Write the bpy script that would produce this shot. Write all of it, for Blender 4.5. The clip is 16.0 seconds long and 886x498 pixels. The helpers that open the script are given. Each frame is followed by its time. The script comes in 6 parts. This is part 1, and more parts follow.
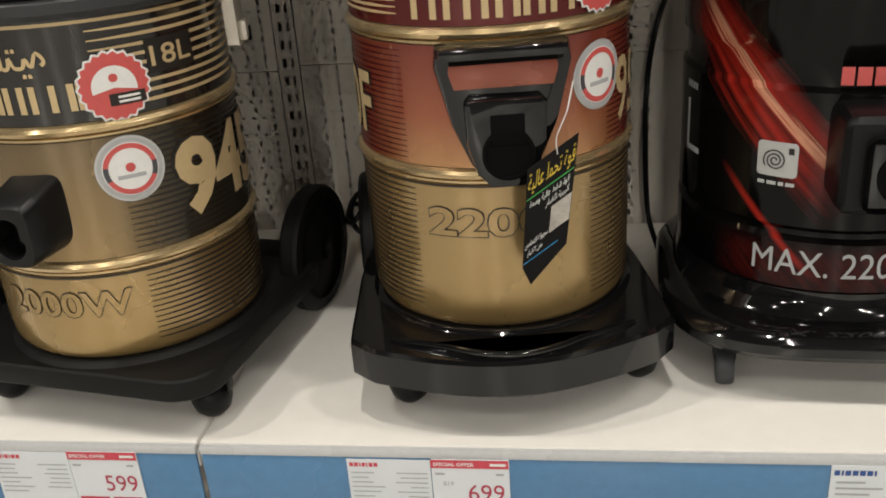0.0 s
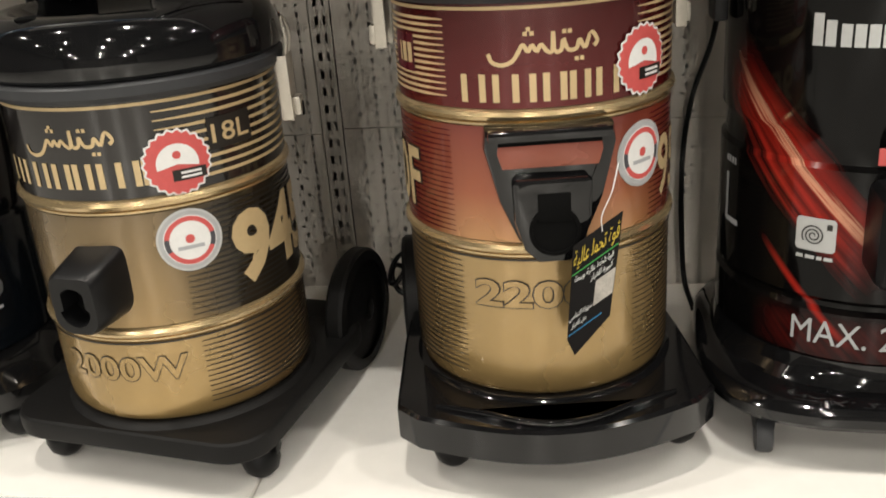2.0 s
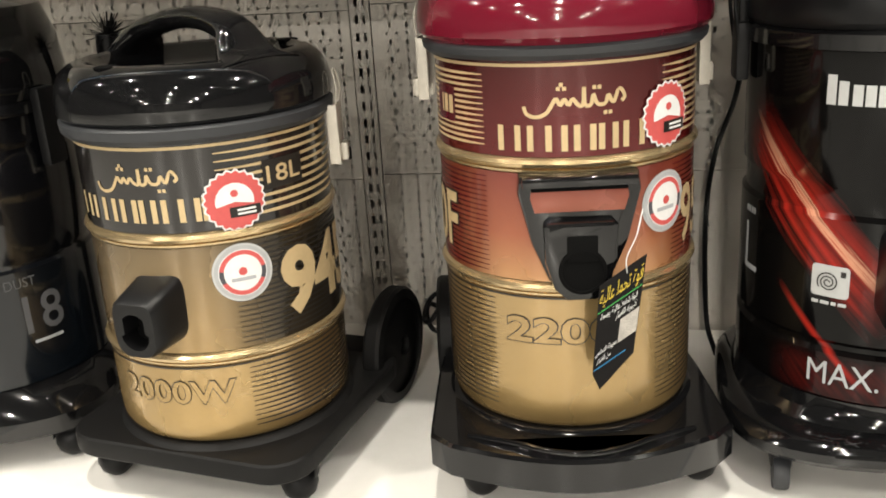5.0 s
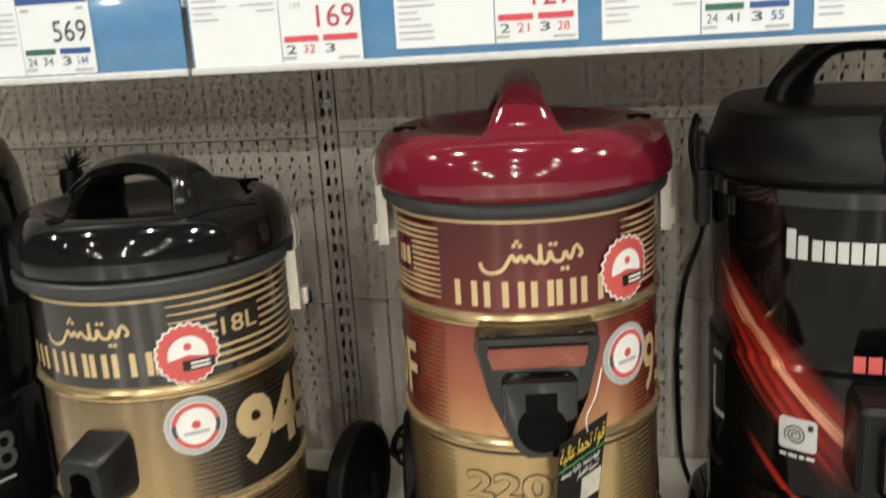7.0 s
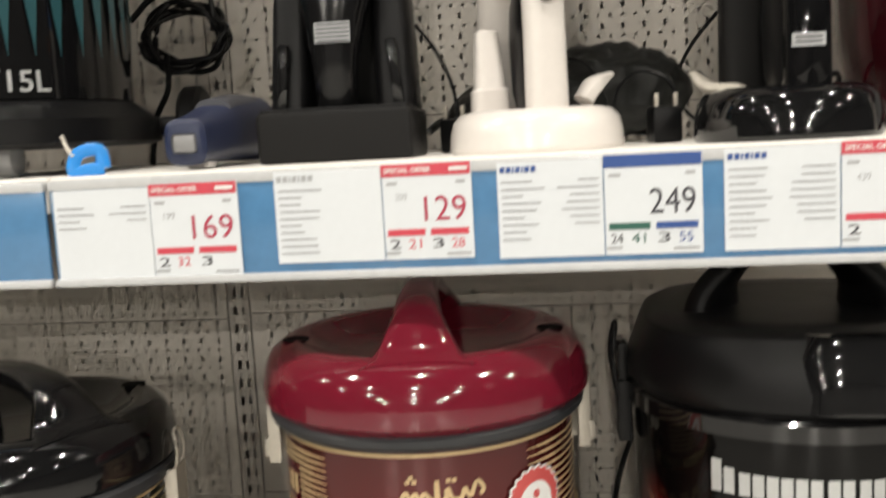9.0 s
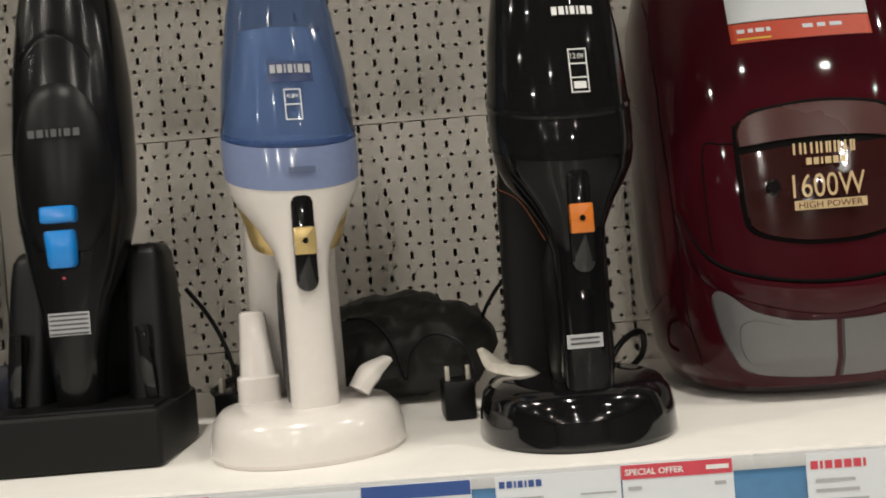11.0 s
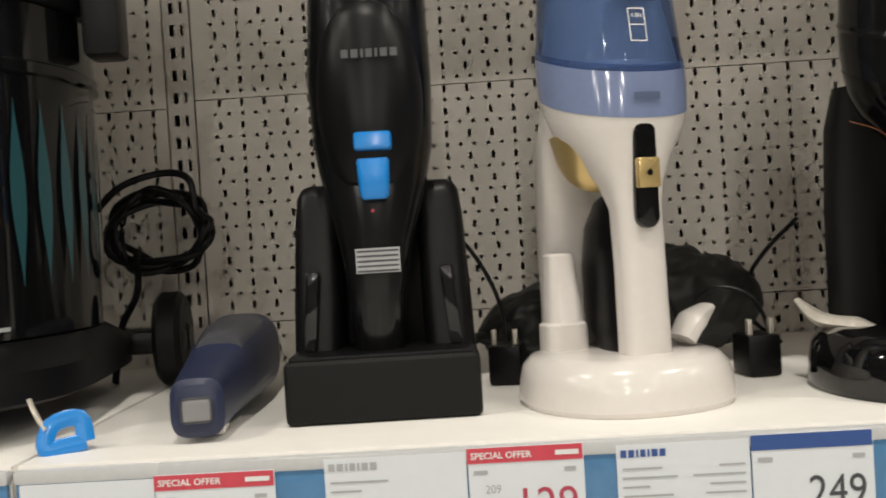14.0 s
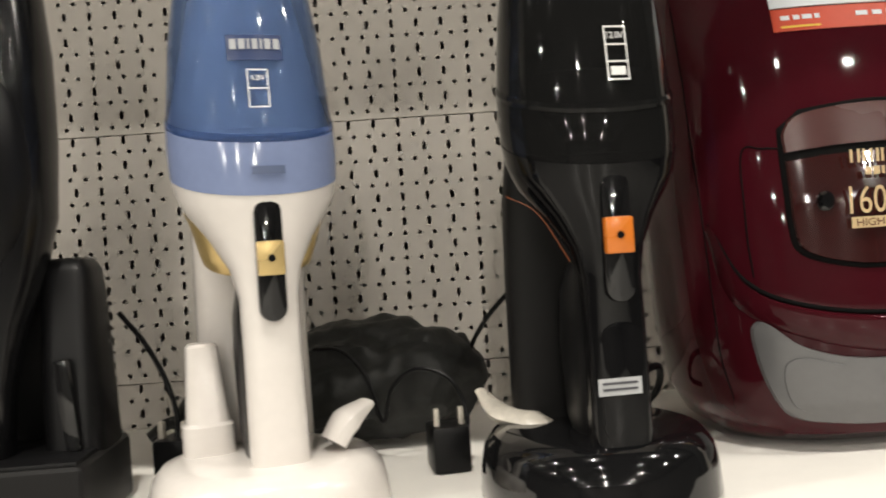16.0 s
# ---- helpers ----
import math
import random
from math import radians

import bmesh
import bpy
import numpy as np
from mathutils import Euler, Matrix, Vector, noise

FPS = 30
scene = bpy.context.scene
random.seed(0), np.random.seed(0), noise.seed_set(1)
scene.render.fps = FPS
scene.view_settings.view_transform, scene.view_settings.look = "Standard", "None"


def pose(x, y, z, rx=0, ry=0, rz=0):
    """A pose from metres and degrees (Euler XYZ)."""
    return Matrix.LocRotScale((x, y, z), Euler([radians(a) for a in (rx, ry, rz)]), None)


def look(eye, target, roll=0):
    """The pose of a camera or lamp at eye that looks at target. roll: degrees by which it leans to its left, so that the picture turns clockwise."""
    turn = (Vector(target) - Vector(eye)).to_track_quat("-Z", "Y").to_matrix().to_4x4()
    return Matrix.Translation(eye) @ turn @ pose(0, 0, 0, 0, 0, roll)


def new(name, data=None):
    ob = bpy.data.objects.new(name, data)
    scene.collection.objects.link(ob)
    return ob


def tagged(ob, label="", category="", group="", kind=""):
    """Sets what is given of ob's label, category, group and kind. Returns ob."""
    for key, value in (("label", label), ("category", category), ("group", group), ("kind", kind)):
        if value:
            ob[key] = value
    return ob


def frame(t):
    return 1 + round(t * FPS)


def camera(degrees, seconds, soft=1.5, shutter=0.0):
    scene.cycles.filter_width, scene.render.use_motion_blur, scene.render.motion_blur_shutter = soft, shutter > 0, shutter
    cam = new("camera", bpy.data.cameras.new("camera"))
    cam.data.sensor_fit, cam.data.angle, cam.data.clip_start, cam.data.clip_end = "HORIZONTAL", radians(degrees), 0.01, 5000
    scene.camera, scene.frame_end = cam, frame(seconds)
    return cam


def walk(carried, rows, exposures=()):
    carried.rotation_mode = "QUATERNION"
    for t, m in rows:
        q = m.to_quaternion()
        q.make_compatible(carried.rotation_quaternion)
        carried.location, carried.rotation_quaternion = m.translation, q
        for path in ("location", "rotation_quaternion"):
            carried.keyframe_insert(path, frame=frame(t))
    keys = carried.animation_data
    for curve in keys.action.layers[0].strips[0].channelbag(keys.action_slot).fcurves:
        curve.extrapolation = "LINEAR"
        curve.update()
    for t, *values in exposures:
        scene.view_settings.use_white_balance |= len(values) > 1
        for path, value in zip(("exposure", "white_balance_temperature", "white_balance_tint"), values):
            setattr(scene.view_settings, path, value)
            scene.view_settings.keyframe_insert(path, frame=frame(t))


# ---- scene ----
cam = camera(51.0, 16.0, soft=1.8, shutter=0.5)
PATH = [
    (0, (0.384, -1.246, 1.088), (0.114, 0.555, 0.262), -4.3),
    (0.5, (0.371, -1.234, 1.095), (0.113, 0.558, 0.244), -4.1),
    (1, (0.365, -1.245, 1.105), (0.077, 0.547, 0.264), -4.3),
    (1.5, (0.364, -1.251, 1.121), (0.053, 0.555, 0.321), -4.5),
    (2, (0.366, -1.262, 1.13), (0.049, 0.565, 0.38), -4.4),
    (2.5, (0.368, -1.28, 1.136), (0.049, 0.559, 0.419), -4.2),
    (3, (0.365, -1.301, 1.138), (0.034, 0.544, 0.439), -4.0),
    (3.5, (0.367, -1.313, 1.139), (0.015, 0.532, 0.453), -4.0),
    (6, (0.372, -1.325, 1.15), (-0.007, 0.535, 0.519), -3.5),
    (6.5, (0.383, -1.313, 1.18), (0.011, 0.556, 0.573), -3.6),
    (7, (0.401, -1.281, 1.208), (0.039, 0.623, 0.713), -3.6),
    (7.5, (0.419, -1.23, 1.221), (0.067, 0.689, 0.783), -3.4),
    (8, (0.433, -1.211, 1.236), (0.088, 0.732, 0.912), -3.7),
    (8.5, (0.435, -1.192, 1.239), (0.092, 0.757, 0.953), -3.7),
    (9, (0.455, -1.178, 1.276), (0.166, 0.785, 1.029), -3.1),
    (9.5, (0.477, -1.156, 1.345), (0.282, 0.827, 1.17), -2.6),
    (10, (0.514, -1.123, 1.416), (0.394, 0.872, 1.345), -3.7),
    (10.2, (0.53, -1.113, 1.426), (0.435, 0.884, 1.392), -4.5),
    (12.3, (0.571, -1.032, 1.394), (0.551, 0.968, 1.365), -3.8),
    (12.5, (0.552, -1.035, 1.397), (0.521, 0.964, 1.356), -3.7),
    (13, (0.483, -1.034, 1.404), (0.446, 0.966, 1.366), -3.6),
    (13.5, (0.372, -1.023, 1.395), (0.356, 0.976, 1.363), -3.6),
    (14, (0.314, -1.026, 1.387), (0.25, 0.973, 1.352), -3.5),
    (14.5, (0.4, -1.004, 1.388), (0.258, 0.991, 1.353), -2.7),
    (15, (0.531, -0.958, 1.421), (0.425, 1.038, 1.367), -3.7),
    (15.5, (0.55, -0.927, 1.426), (0.618, 1.071, 1.377), -4.4),
    (16, (0.522, -0.941, 1.424), (0.592, 1.058, 1.404), -3.9),
]
walk(cam, [(t, look(eye, target, roll)) for t, eye, target, roll in PATH],
     exposures=[(0, -1.76, 6500, 10), (0.7, -1.66, 6500, 10), (1.5, -1.52, 6500, 10), (2.5, -1.1, 6500, 10), (3.5, -0.82, 6500, 10), (5.8, -0.85, 6500, 7), (6, -0.8, 6500, 6), (6.5, -0.45, 6500, 2), (7, -1.15, 6500, 7), (8, -1.35, 6500, 10), (9, -1.25, 6500, 10), (10, -1.68, 6500, 10), (12.5, -1.82, 6500, 10), (14, -1.72, 6500, 10), (15, -1.66, 6500, 10), (16, -1.30, 6500, 10)])

# ---- light ----
world = bpy.data.worlds.new("world")
world.use_nodes = True
world.node_tree.nodes["Background"].inputs[0].default_value = (0.9, 0.95, 1.0, 1)
world.node_tree.nodes["Background"].inputs[1].default_value = 0.02
scene.world = world


def ceiling_lamp(x, y, power, size):
    data = bpy.data.lights.new("ceiling_lamp", "AREA")
    data.shape, data.size, data.energy, data.color = "DISK", size, power, (1.0, 0.94, 0.84)
    ob = new("ceiling_lamp", data)
    ob.matrix_world = pose(x, y, 4.35)
    return ob


# rows of downlights run far back across the shop
for ly, power, size, reach in ((-1.5, 145, 0.11, 2), (-4.0, 74, 0.13, 2), (-7.0, 140, 0.17, 1), (-11.0, 480, 0.24, 1), (-15.5, 900, 0.30, 1)):
    for k in range(-reach, reach + 1):
        ceiling_lamp(0.35 + k * (2.2 - ly * 0.08) * (1.0 if reach == 2 else 1.41), ly, power, size)

# ---- materials ----


def mat(name, color, rough=0.5, metal=0.0, vary=0.06, scale=40.0, bump=0.0, coat=0.0, bump_scale=None, spec=0.5, dust=0.0):
    m = bpy.data.materials.new(name)
    m.use_nodes = True
    n, l = m.node_tree.nodes, m.node_tree.links
    b = n["Principled BSDF"]
    b.inputs["Metallic"].default_value = metal
    b.inputs["Coat Weight"].default_value = coat
    b.inputs["Coat Roughness"].default_value = 0.06
    b.inputs["Specular IOR Level"].default_value = spec
    tc = n.new("ShaderNodeTexCoord")
    big, fine = n.new("ShaderNodeTexNoise"), n.new("ShaderNodeTexNoise")
    big.inputs["Scale"].default_value, fine.inputs["Scale"].default_value = scale * 0.15, scale * 4
    big.inputs["Detail"].default_value, fine.inputs["Detail"].default_value = 4, 3
    for t in (big, fine):
        l.new(tc.outputs["Object"], t.inputs["Vector"])
    add = n.new("ShaderNodeMath")
    add.operation = "ADD"
    l.new(big.outputs["Fac"], add.inputs[0])
    l.new(fine.outputs["Fac"], add.inputs[1])
    ramp = n.new("ShaderNodeMapRange")
    ramp.inputs["From Min"].default_value, ramp.inputs["From Max"].default_value = 0.6, 1.4
    ramp.inputs["To Min"].default_value, ramp.inputs["To Max"].default_value = 1 - vary, 1 + vary
    l.new(add.outputs[0], ramp.inputs["Value"])
    mul = n.new("ShaderNodeMix")
    mul.data_type, mul.blend_type = "RGBA", "MULTIPLY"
    mul.inputs[0].default_value = 1.0
    mul.inputs[6].default_value = (*color, 1)
    l.new(ramp.outputs[0], mul.inputs[7])
    l.new(mul.outputs[2], b.inputs["Base Color"])
    rr = n.new("ShaderNodeMapRange")
    rr.inputs["From Min"].default_value, rr.inputs["From Max"].default_value = 0.3, 0.7
    rr.inputs["To Min"].default_value, rr.inputs["To Max"].default_value = max(0.02, rough * 0.85), min(1, rough * 1.2 + dust)
    l.new(big.outputs["Fac"], rr.inputs["Value"])
    l.new(rr.outputs[0], b.inputs["Roughness"])
    if bump:
        bn, bt = n.new("ShaderNodeBump"), n.new("ShaderNodeTexNoise")
        bt.inputs["Scale"].default_value = bump_scale or scale * 8
        l.new(tc.outputs["Object"], bt.inputs["Vector"])
        bn.inputs["Strength"].default_value, bn.inputs["Distance"].default_value = bump, 0.001
        l.new(bt.outputs["Fac"], bn.inputs["Height"])
        l.new(bn.outputs[0], b.inputs["Normal"])
    return m


def gradient_paint(name, stops, axis, lo, hi, rough=0.26, metal=0.78, side=None, side_color=None):
    """Metal whose printed colour runs along one axis of the thing; side: a second colour towards both flanks."""
    m = mat(name, (1, 1, 1), rough, metal, vary=0.03, coat=0.5)
    n, l = m.node_tree.nodes, m.node_tree.links
    tc = n.new("ShaderNodeTexCoord")
    sep = n.new("ShaderNodeSeparateXYZ")
    l.new(tc.outputs["Object"], sep.inputs[0])
    mr = n.new("ShaderNodeMapRange")
    mr.inputs["From Min"].default_value, mr.inputs["From Max"].default_value = lo, hi
    l.new(sep.outputs[axis], mr.inputs["Value"])
    cr = n.new("ShaderNodeValToRGB")
    while len(cr.color_ramp.elements) < len(stops):
        cr.color_ramp.elements.new(0.5)
    for e, (p, c) in zip(cr.color_ramp.elements, stops):
        e.position, e.color = p, (*c, 1)
    l.new(mr.outputs[0], cr.inputs[0])
    out = cr.outputs[0]
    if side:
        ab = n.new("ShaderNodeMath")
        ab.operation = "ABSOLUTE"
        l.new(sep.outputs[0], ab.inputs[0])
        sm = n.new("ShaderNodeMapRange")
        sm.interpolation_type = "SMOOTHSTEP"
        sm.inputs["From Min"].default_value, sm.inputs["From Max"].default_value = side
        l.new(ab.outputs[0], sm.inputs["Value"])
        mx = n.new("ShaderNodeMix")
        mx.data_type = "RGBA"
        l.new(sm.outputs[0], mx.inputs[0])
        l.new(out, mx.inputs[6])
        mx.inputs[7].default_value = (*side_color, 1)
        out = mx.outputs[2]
    for k in n:
        if k.bl_idname == "ShaderNodeMix" and k.blend_type == "MULTIPLY":
            l.new(out, k.inputs[6])
    return m


def clear(name, color, rough=0.05, trans=0.9):
    m = mat(name, color, rough, vary=0.02)
    m.node_tree.nodes["Principled BSDF"].inputs["Transmission Weight"].default_value = trans
    m.node_tree.nodes["Principled BSDF"].inputs["IOR"].default_value = 1.3
    return m


GOLD = (0.60, 0.45, 0.245)
BLACK_GLOSS = mat("black_gloss_plastic", (0.005, 0.005, 0.0055), 0.05, coat=0.2, vary=0.1, dust=0.03)
BLACK_SATIN = mat("black_satin_plastic", (0.0055, 0.0055, 0.006), 0.34, spec=0.2, bump=0.08, bump_scale=1500)
BLACK_MATT = mat("black_matt_plastic", (0.0075, 0.0073, 0.0073), 0.48, spec=0.2, bump=0.15, bump_scale=1800)
BLACK_SHELL = mat("black_polished_plastic", (0.0055, 0.0055, 0.006), 0.16, spec=0.35, vary=0.1, dust=0.05)
BLACK_PIANO = mat("black_lacquered_plastic", (0.004, 0.004, 0.0045), 0.05, spec=0.26, vary=0.1, dust=0.02)
RUBBER = mat("grey_black_rubber", (0.03, 0.032, 0.036), 0.45, bump=0.05)
DARK_GAP = mat("dark_gap", (0.003, 0.003, 0.003), 0.9, spec=0.1)
INLET = mat("charcoal_plastic", (0.007, 0.007, 0.0075), 0.32, spec=0.3, bump=0.1, bump_scale=1500)
WINE = mat("wine_red_plastic", (0.14, 0.008, 0.020), 0.09, coat=0.4, vary=0.05)
WINE_DARK = mat("dark_wine_plastic", (0.075, 0.005, 0.011), 0.12, coat=0.3)
CANISTER_RED = mat("canister_red_plastic", (0.044, 0.0045, 0.008), 0.05, spec=0.24, coat=0.0, vary=0.06)
GOLD_METAL = mat("gold_painted_metal", GOLD, 0.25, 0.8, coat=0.4, vary=0.03)
GOLD_PRINT = mat("gold_print", (0.62, 0.47, 0.26), 0.4, 0.3)
GOLD_PALE = mat("pale_gold_plastic", (0.62, 0.46, 0.20), 0.3, 0.6)
STEEL = mat("latch_steel", (0.58, 0.54, 0.47), 0.36, 0.45, vary=0.10)
SILVER = mat("silver_plastic", (0.26, 0.26, 0.265), 0.34, 0.4)
PEG = mat("taupe_painted_sheet", (0.61, 0.57, 0.515), 0.5, vary=0.04, scale=12, bump=0.04)
PEG_RAIL = mat("upright_painted_steel", (0.54, 0.505, 0.46), 0.45, vary=0.05, scale=12)
# near-black so the panel holes read dark; the cavity's shade is in this colour
PEG_BACK = mat("painted_cavity_shade", (0.010, 0.0095, 0.009), 0.9)
SHELF = mat("white_shelf_laminate", (0.87, 0.845, 0.80), 0.42, vary=0.035, scale=10, bump=0.03)
SHELF_EDGE = mat("grey_plastic_edge", (0.55, 0.56, 0.57), 0.25, coat=0.3)
STRIP_BLUE = mat("blue_insert_strip", (0.075, 0.21, 0.40), 0.25, vary=0.12, scale=20, coat=0.4)
CARD = mat("white_card", (0.70, 0.735, 0.77), 0.45, vary=0.02)
RED_INK = mat("red_ink", (0.60, 0.06, 0.09), 0.5)
BLUE_INK = mat("blue_ink", (0.03, 0.08, 0.28), 0.5)
GREEN_INK = mat("dark_green_ink", (0.03, 0.12, 0.09), 0.5)
GREY_INK = mat("grey_ink", (0.40, 0.41, 0.43), 0.6)
DIM_INK = mat("dim_grey_ink", (0.09, 0.09, 0.095), 0.6)
DARK_INK = mat("dark_ink", (0.06, 0.06, 0.07), 0.6)
BLACK_INK = mat("black_ink", (0.014, 0.012, 0.010), 0.4)
WHITE_INK = mat("white_ink", (0.78, 0.78, 0.77), 0.5)
SILVER_INK = mat("silver_ink", (0.55, 0.56, 0.56), 0.35, 0.4)
YELLOW_INK = mat("yellow_ink", (0.75, 0.55, 0.06), 0.5)
RED_FILM = mat("red_sticker", (0.58, 0.095, 0.09), 0.35, vary=0.1)
WHITE_PLASTIC = mat("warm_white_plastic", (0.74, 0.70, 0.665), 0.22, coat=0.4, vary=0.03)
BLUE_BUTTON = mat("bright_blue_plastic", (0.006, 0.22, 0.66), 0.3, coat=0.3)
NAVY = mat("navy_plastic", (0.013, 0.020, 0.056), 0.4, bump=0.05)
ORANGE = mat("orange_button", (0.62, 0.17, 0.015), 0.3, coat=0.3)
BLUE_CUP = clear("blue_smoked_cup", (0.185, 0.285, 0.54), 0.06, 0.88)
SMOKE_CUP = clear("smoked_cup", (0.012, 0.012, 0.012), 0.05, 0.4)
CUP_BASE = mat("pale_blue_cup_base", (0.20, 0.25, 0.41), 0.12, coat=0.3)
FILTER = mat("white_filter_cloth", (0.62, 0.66, 0.72), 0.8, bump=0.2, bump_scale=600)
BAG = mat("black_thin_plastic_bag", (0.016, 0.017, 0.016), 0.45, spec=0.35, bump=0.7, bump_scale=110, vary=0.25)
STICKER = mat("thin_paper_sticker", (0.42, 0.43, 0.44), 0.5, vary=0.08)
PEDAL = mat("pewter_plastic", (0.15, 0.15, 0.153), 0.3, 0.3)
TEAL_INK = mat("teal_print", (0.018, 0.070, 0.082), 0.3, coat=0.3)
FLOOR_M = mat("pale_floor_tile", (0.66, 0.65, 0.62), 0.3, scale=6)
CEIL_M = mat("grey_ceiling_paint", (0.07, 0.07, 0.07), 0.8, scale=4)
WALL_M = mat("far_aisle_paint", (0.075, 0.073, 0.07), 0.7, scale=4)

# ---- building helpers ----


def mesh_of(bm, smooth=True, angle=35):
    me = bpy.data.meshes.new("mesh")
    bmesh.ops.recalc_face_normals(bm, faces=bm.faces)
    bm.to_mesh(me)
    bm.free()
    if smooth:
        me.shade_smooth()
        me.set_sharp_from_angle(angle=radians(angle))
    return me


def part(name, bm, material, parent, label="", angle=35):
    me = bm if isinstance(bm, bpy.types.Mesh) else mesh_of(bm, angle=angle)
    if not me.materials:
        me.materials.append(material)
    ob = new(name, me)
    ob.parent = parent
    if label:
        tagged(ob, label)
    return ob


def thing(name, m, label, category, group=""):
    ob = new(name)
    ob.empty_display_size = 0.05
    ob.matrix_world = m
    return tagged(ob, label, category, group)


def lathe(profile, segs=72, cap=True, a0=0.0, a1=360.0):
    """Turns (radius, z) pairs round z."""
    bm = bmesh.new()
    full = abs(a1 - a0) >= 360
    count = segs if full else segs + 1
    rings = []
    for r, z in profile:
        rings.append([bm.verts.new((r * math.sin(radians(a0 + (a1 - a0) * k / segs)), -r * math.cos(radians(a0 + (a1 - a0) * k / segs)), z)) for k in range(count)])
    for a, b in zip(rings, rings[1:]):
        for k in range(segs):
            bm.faces.new((a[k], a[(k + 1) % count], b[(k + 1) % count], b[k]))
    if cap and full:
        bm.faces.new(rings[0])
        bm.faces.new(rings[-1])
    return bm


def oval(rx, ry, n, k, count):
    a = 2 * math.pi * k / count
    c, s = math.cos(a), math.sin(a)
    return rx * math.copysign(abs(c) ** (2 / n), c), ry * math.copysign(abs(s) ** (2 / n), s)


def loft(sections, count=48, cap=True):
    """Skins superellipses (z, cx, cy, rx, ry, n) stacked along z."""
    bm = bmesh.new()
    rings = []
    for z, cx, cy, rx, ry, n in sections:
        ring = []
        for k in range(count):
            x, y = oval(rx, ry, n, k, count)
            ring.append(bm.verts.new((cx + x, cy + y, z)))
        rings.append(ring)
    for a, b in zip(rings, rings[1:]):
        for k in range(count):
            bm.faces.new((a[k], a[(k + 1) % count], b[(k + 1) % count], b[k]))
    if cap:
        bm.faces.new(rings[0])
        bm.faces.new(rings[-1])
    return bm


def rbox(sx, sy, sz, bevel=0.002, at=(0, 0, 0), segs=2, turn=None):
    bm = bmesh.new()
    bmesh.ops.create_cube(bm, size=1)
    bmesh.ops.scale(bm, vec=(sx, sy, sz), verts=bm.verts)
    if bevel:
        bmesh.ops.bevel(bm, geom=list(bm.edges), offset=bevel, segments=segs, affect="EDGES", profile=0.6)
    if turn:
        bmesh.ops.transform(bm, matrix=turn, verts=bm.verts)
    bmesh.ops.translate(bm, vec=at, verts=bm.verts)
    return bm


def prism(points, z0, z1, bevel=0.003, segs=2):
    """Extrudes an outline in x, y from z0 to z1."""
    bm = bmesh.new()
    face = bm.faces.new([bm.verts.new((x, y, z0)) for x, y in points])
    up = bmesh.ops.extrude_face_region(bm, geom=[face])
    bmesh.ops.translate(bm, vec=(0, 0, z1 - z0), verts=[v for v in up["geom"] if isinstance(v, bmesh.types.BMVert)])
    if bevel:
        rim = [e for e in bm.edges if abs(e.verts[0].co.z - e.verts[1].co.z) < 1e-6]
        bmesh.ops.bevel(bm, geom=rim, offset=bevel, segments=segs, affect="EDGES", profile=0.6)
    return bm


def turned(bm, m):
    bmesh.ops.transform(bm, matrix=m, verts=bm.verts)
    return bm


def joined(*bms):
    out = bmesh.new()
    for b in bms:
        me = bpy.data.meshes.new("tmp")
        b.to_mesh(me)
        b.free()
        out.from_mesh(me)
        bpy.data.meshes.remove(me)
    return out


def smooth_path(points, steps=8):
    """Catmull-Rom through the points."""
    p = [Vector(q) for q in points]
    p = [2 * p[0] - p[1]] + p + [2 * p[-1] - p[-2]]
    out = []
    for i in range(1, len(p) - 2):
        for k in range(steps):
            t = k / steps
            out.append(0.5 * ((2 * p[i]) + (p[i + 1] - p[i - 1]) * t + (2 * p[i - 1] - 5 * p[i] + 4 * p[i + 1] - p[i + 2]) * t * t + (3 * p[i] - p[i - 1] - 3 * p[i + 1] + p[i + 2]) * t ** 3))
    out.append(p[-2])
    return out


def sweep(points, sizes, count=16, n=2.0, steps=8, ref=(0, 0, 1)):
    """Sweeps an oval along a path; sizes: (across, along ref) at each given point."""
    path = smooth_path(points, steps)
    total = len(path)
    bm = bmesh.new()
    rings = []
    for i, p in enumerate(path):
        d = (path[min(i + 1, total - 1)] - path[max(i - 1, 0)]).normalized()
        side = d.cross(Vector(ref))
        side = side.normalized() if side.length > 1e-3 else Vector((1, 0, 0))
        up = side.cross(d).normalized()
        f = i / (total - 1) * (len(sizes) - 1)
        a = sizes[int(f)]
        b = sizes[min(int(f) + 1, len(sizes) - 1)]
        w = f - int(f)
        rx, ry = a[0] * (1 - w) + b[0] * w, a[1] * (1 - w) + b[1] * w
        ring = []
        for k in range(count):
            x, y = oval(rx, ry, n, k, count)
            ring.append(bm.verts.new(p + side * x + up * y))
        rings.append(ring)
    for a, b in zip(rings, rings[1:]):
        for k in range(count):
            bm.faces.new((a[k], a[(k + 1) % count], b[(k + 1) % count], b[k]))
    bm.faces.new(rings[0])
    bm.faces.new(rings[-1])
    return bm


def cord(points, r, steps=8):
    return sweep(points, [(r, r), (r, r)], count=8, steps=steps, ref=(0.13, 0.21, 0.97))


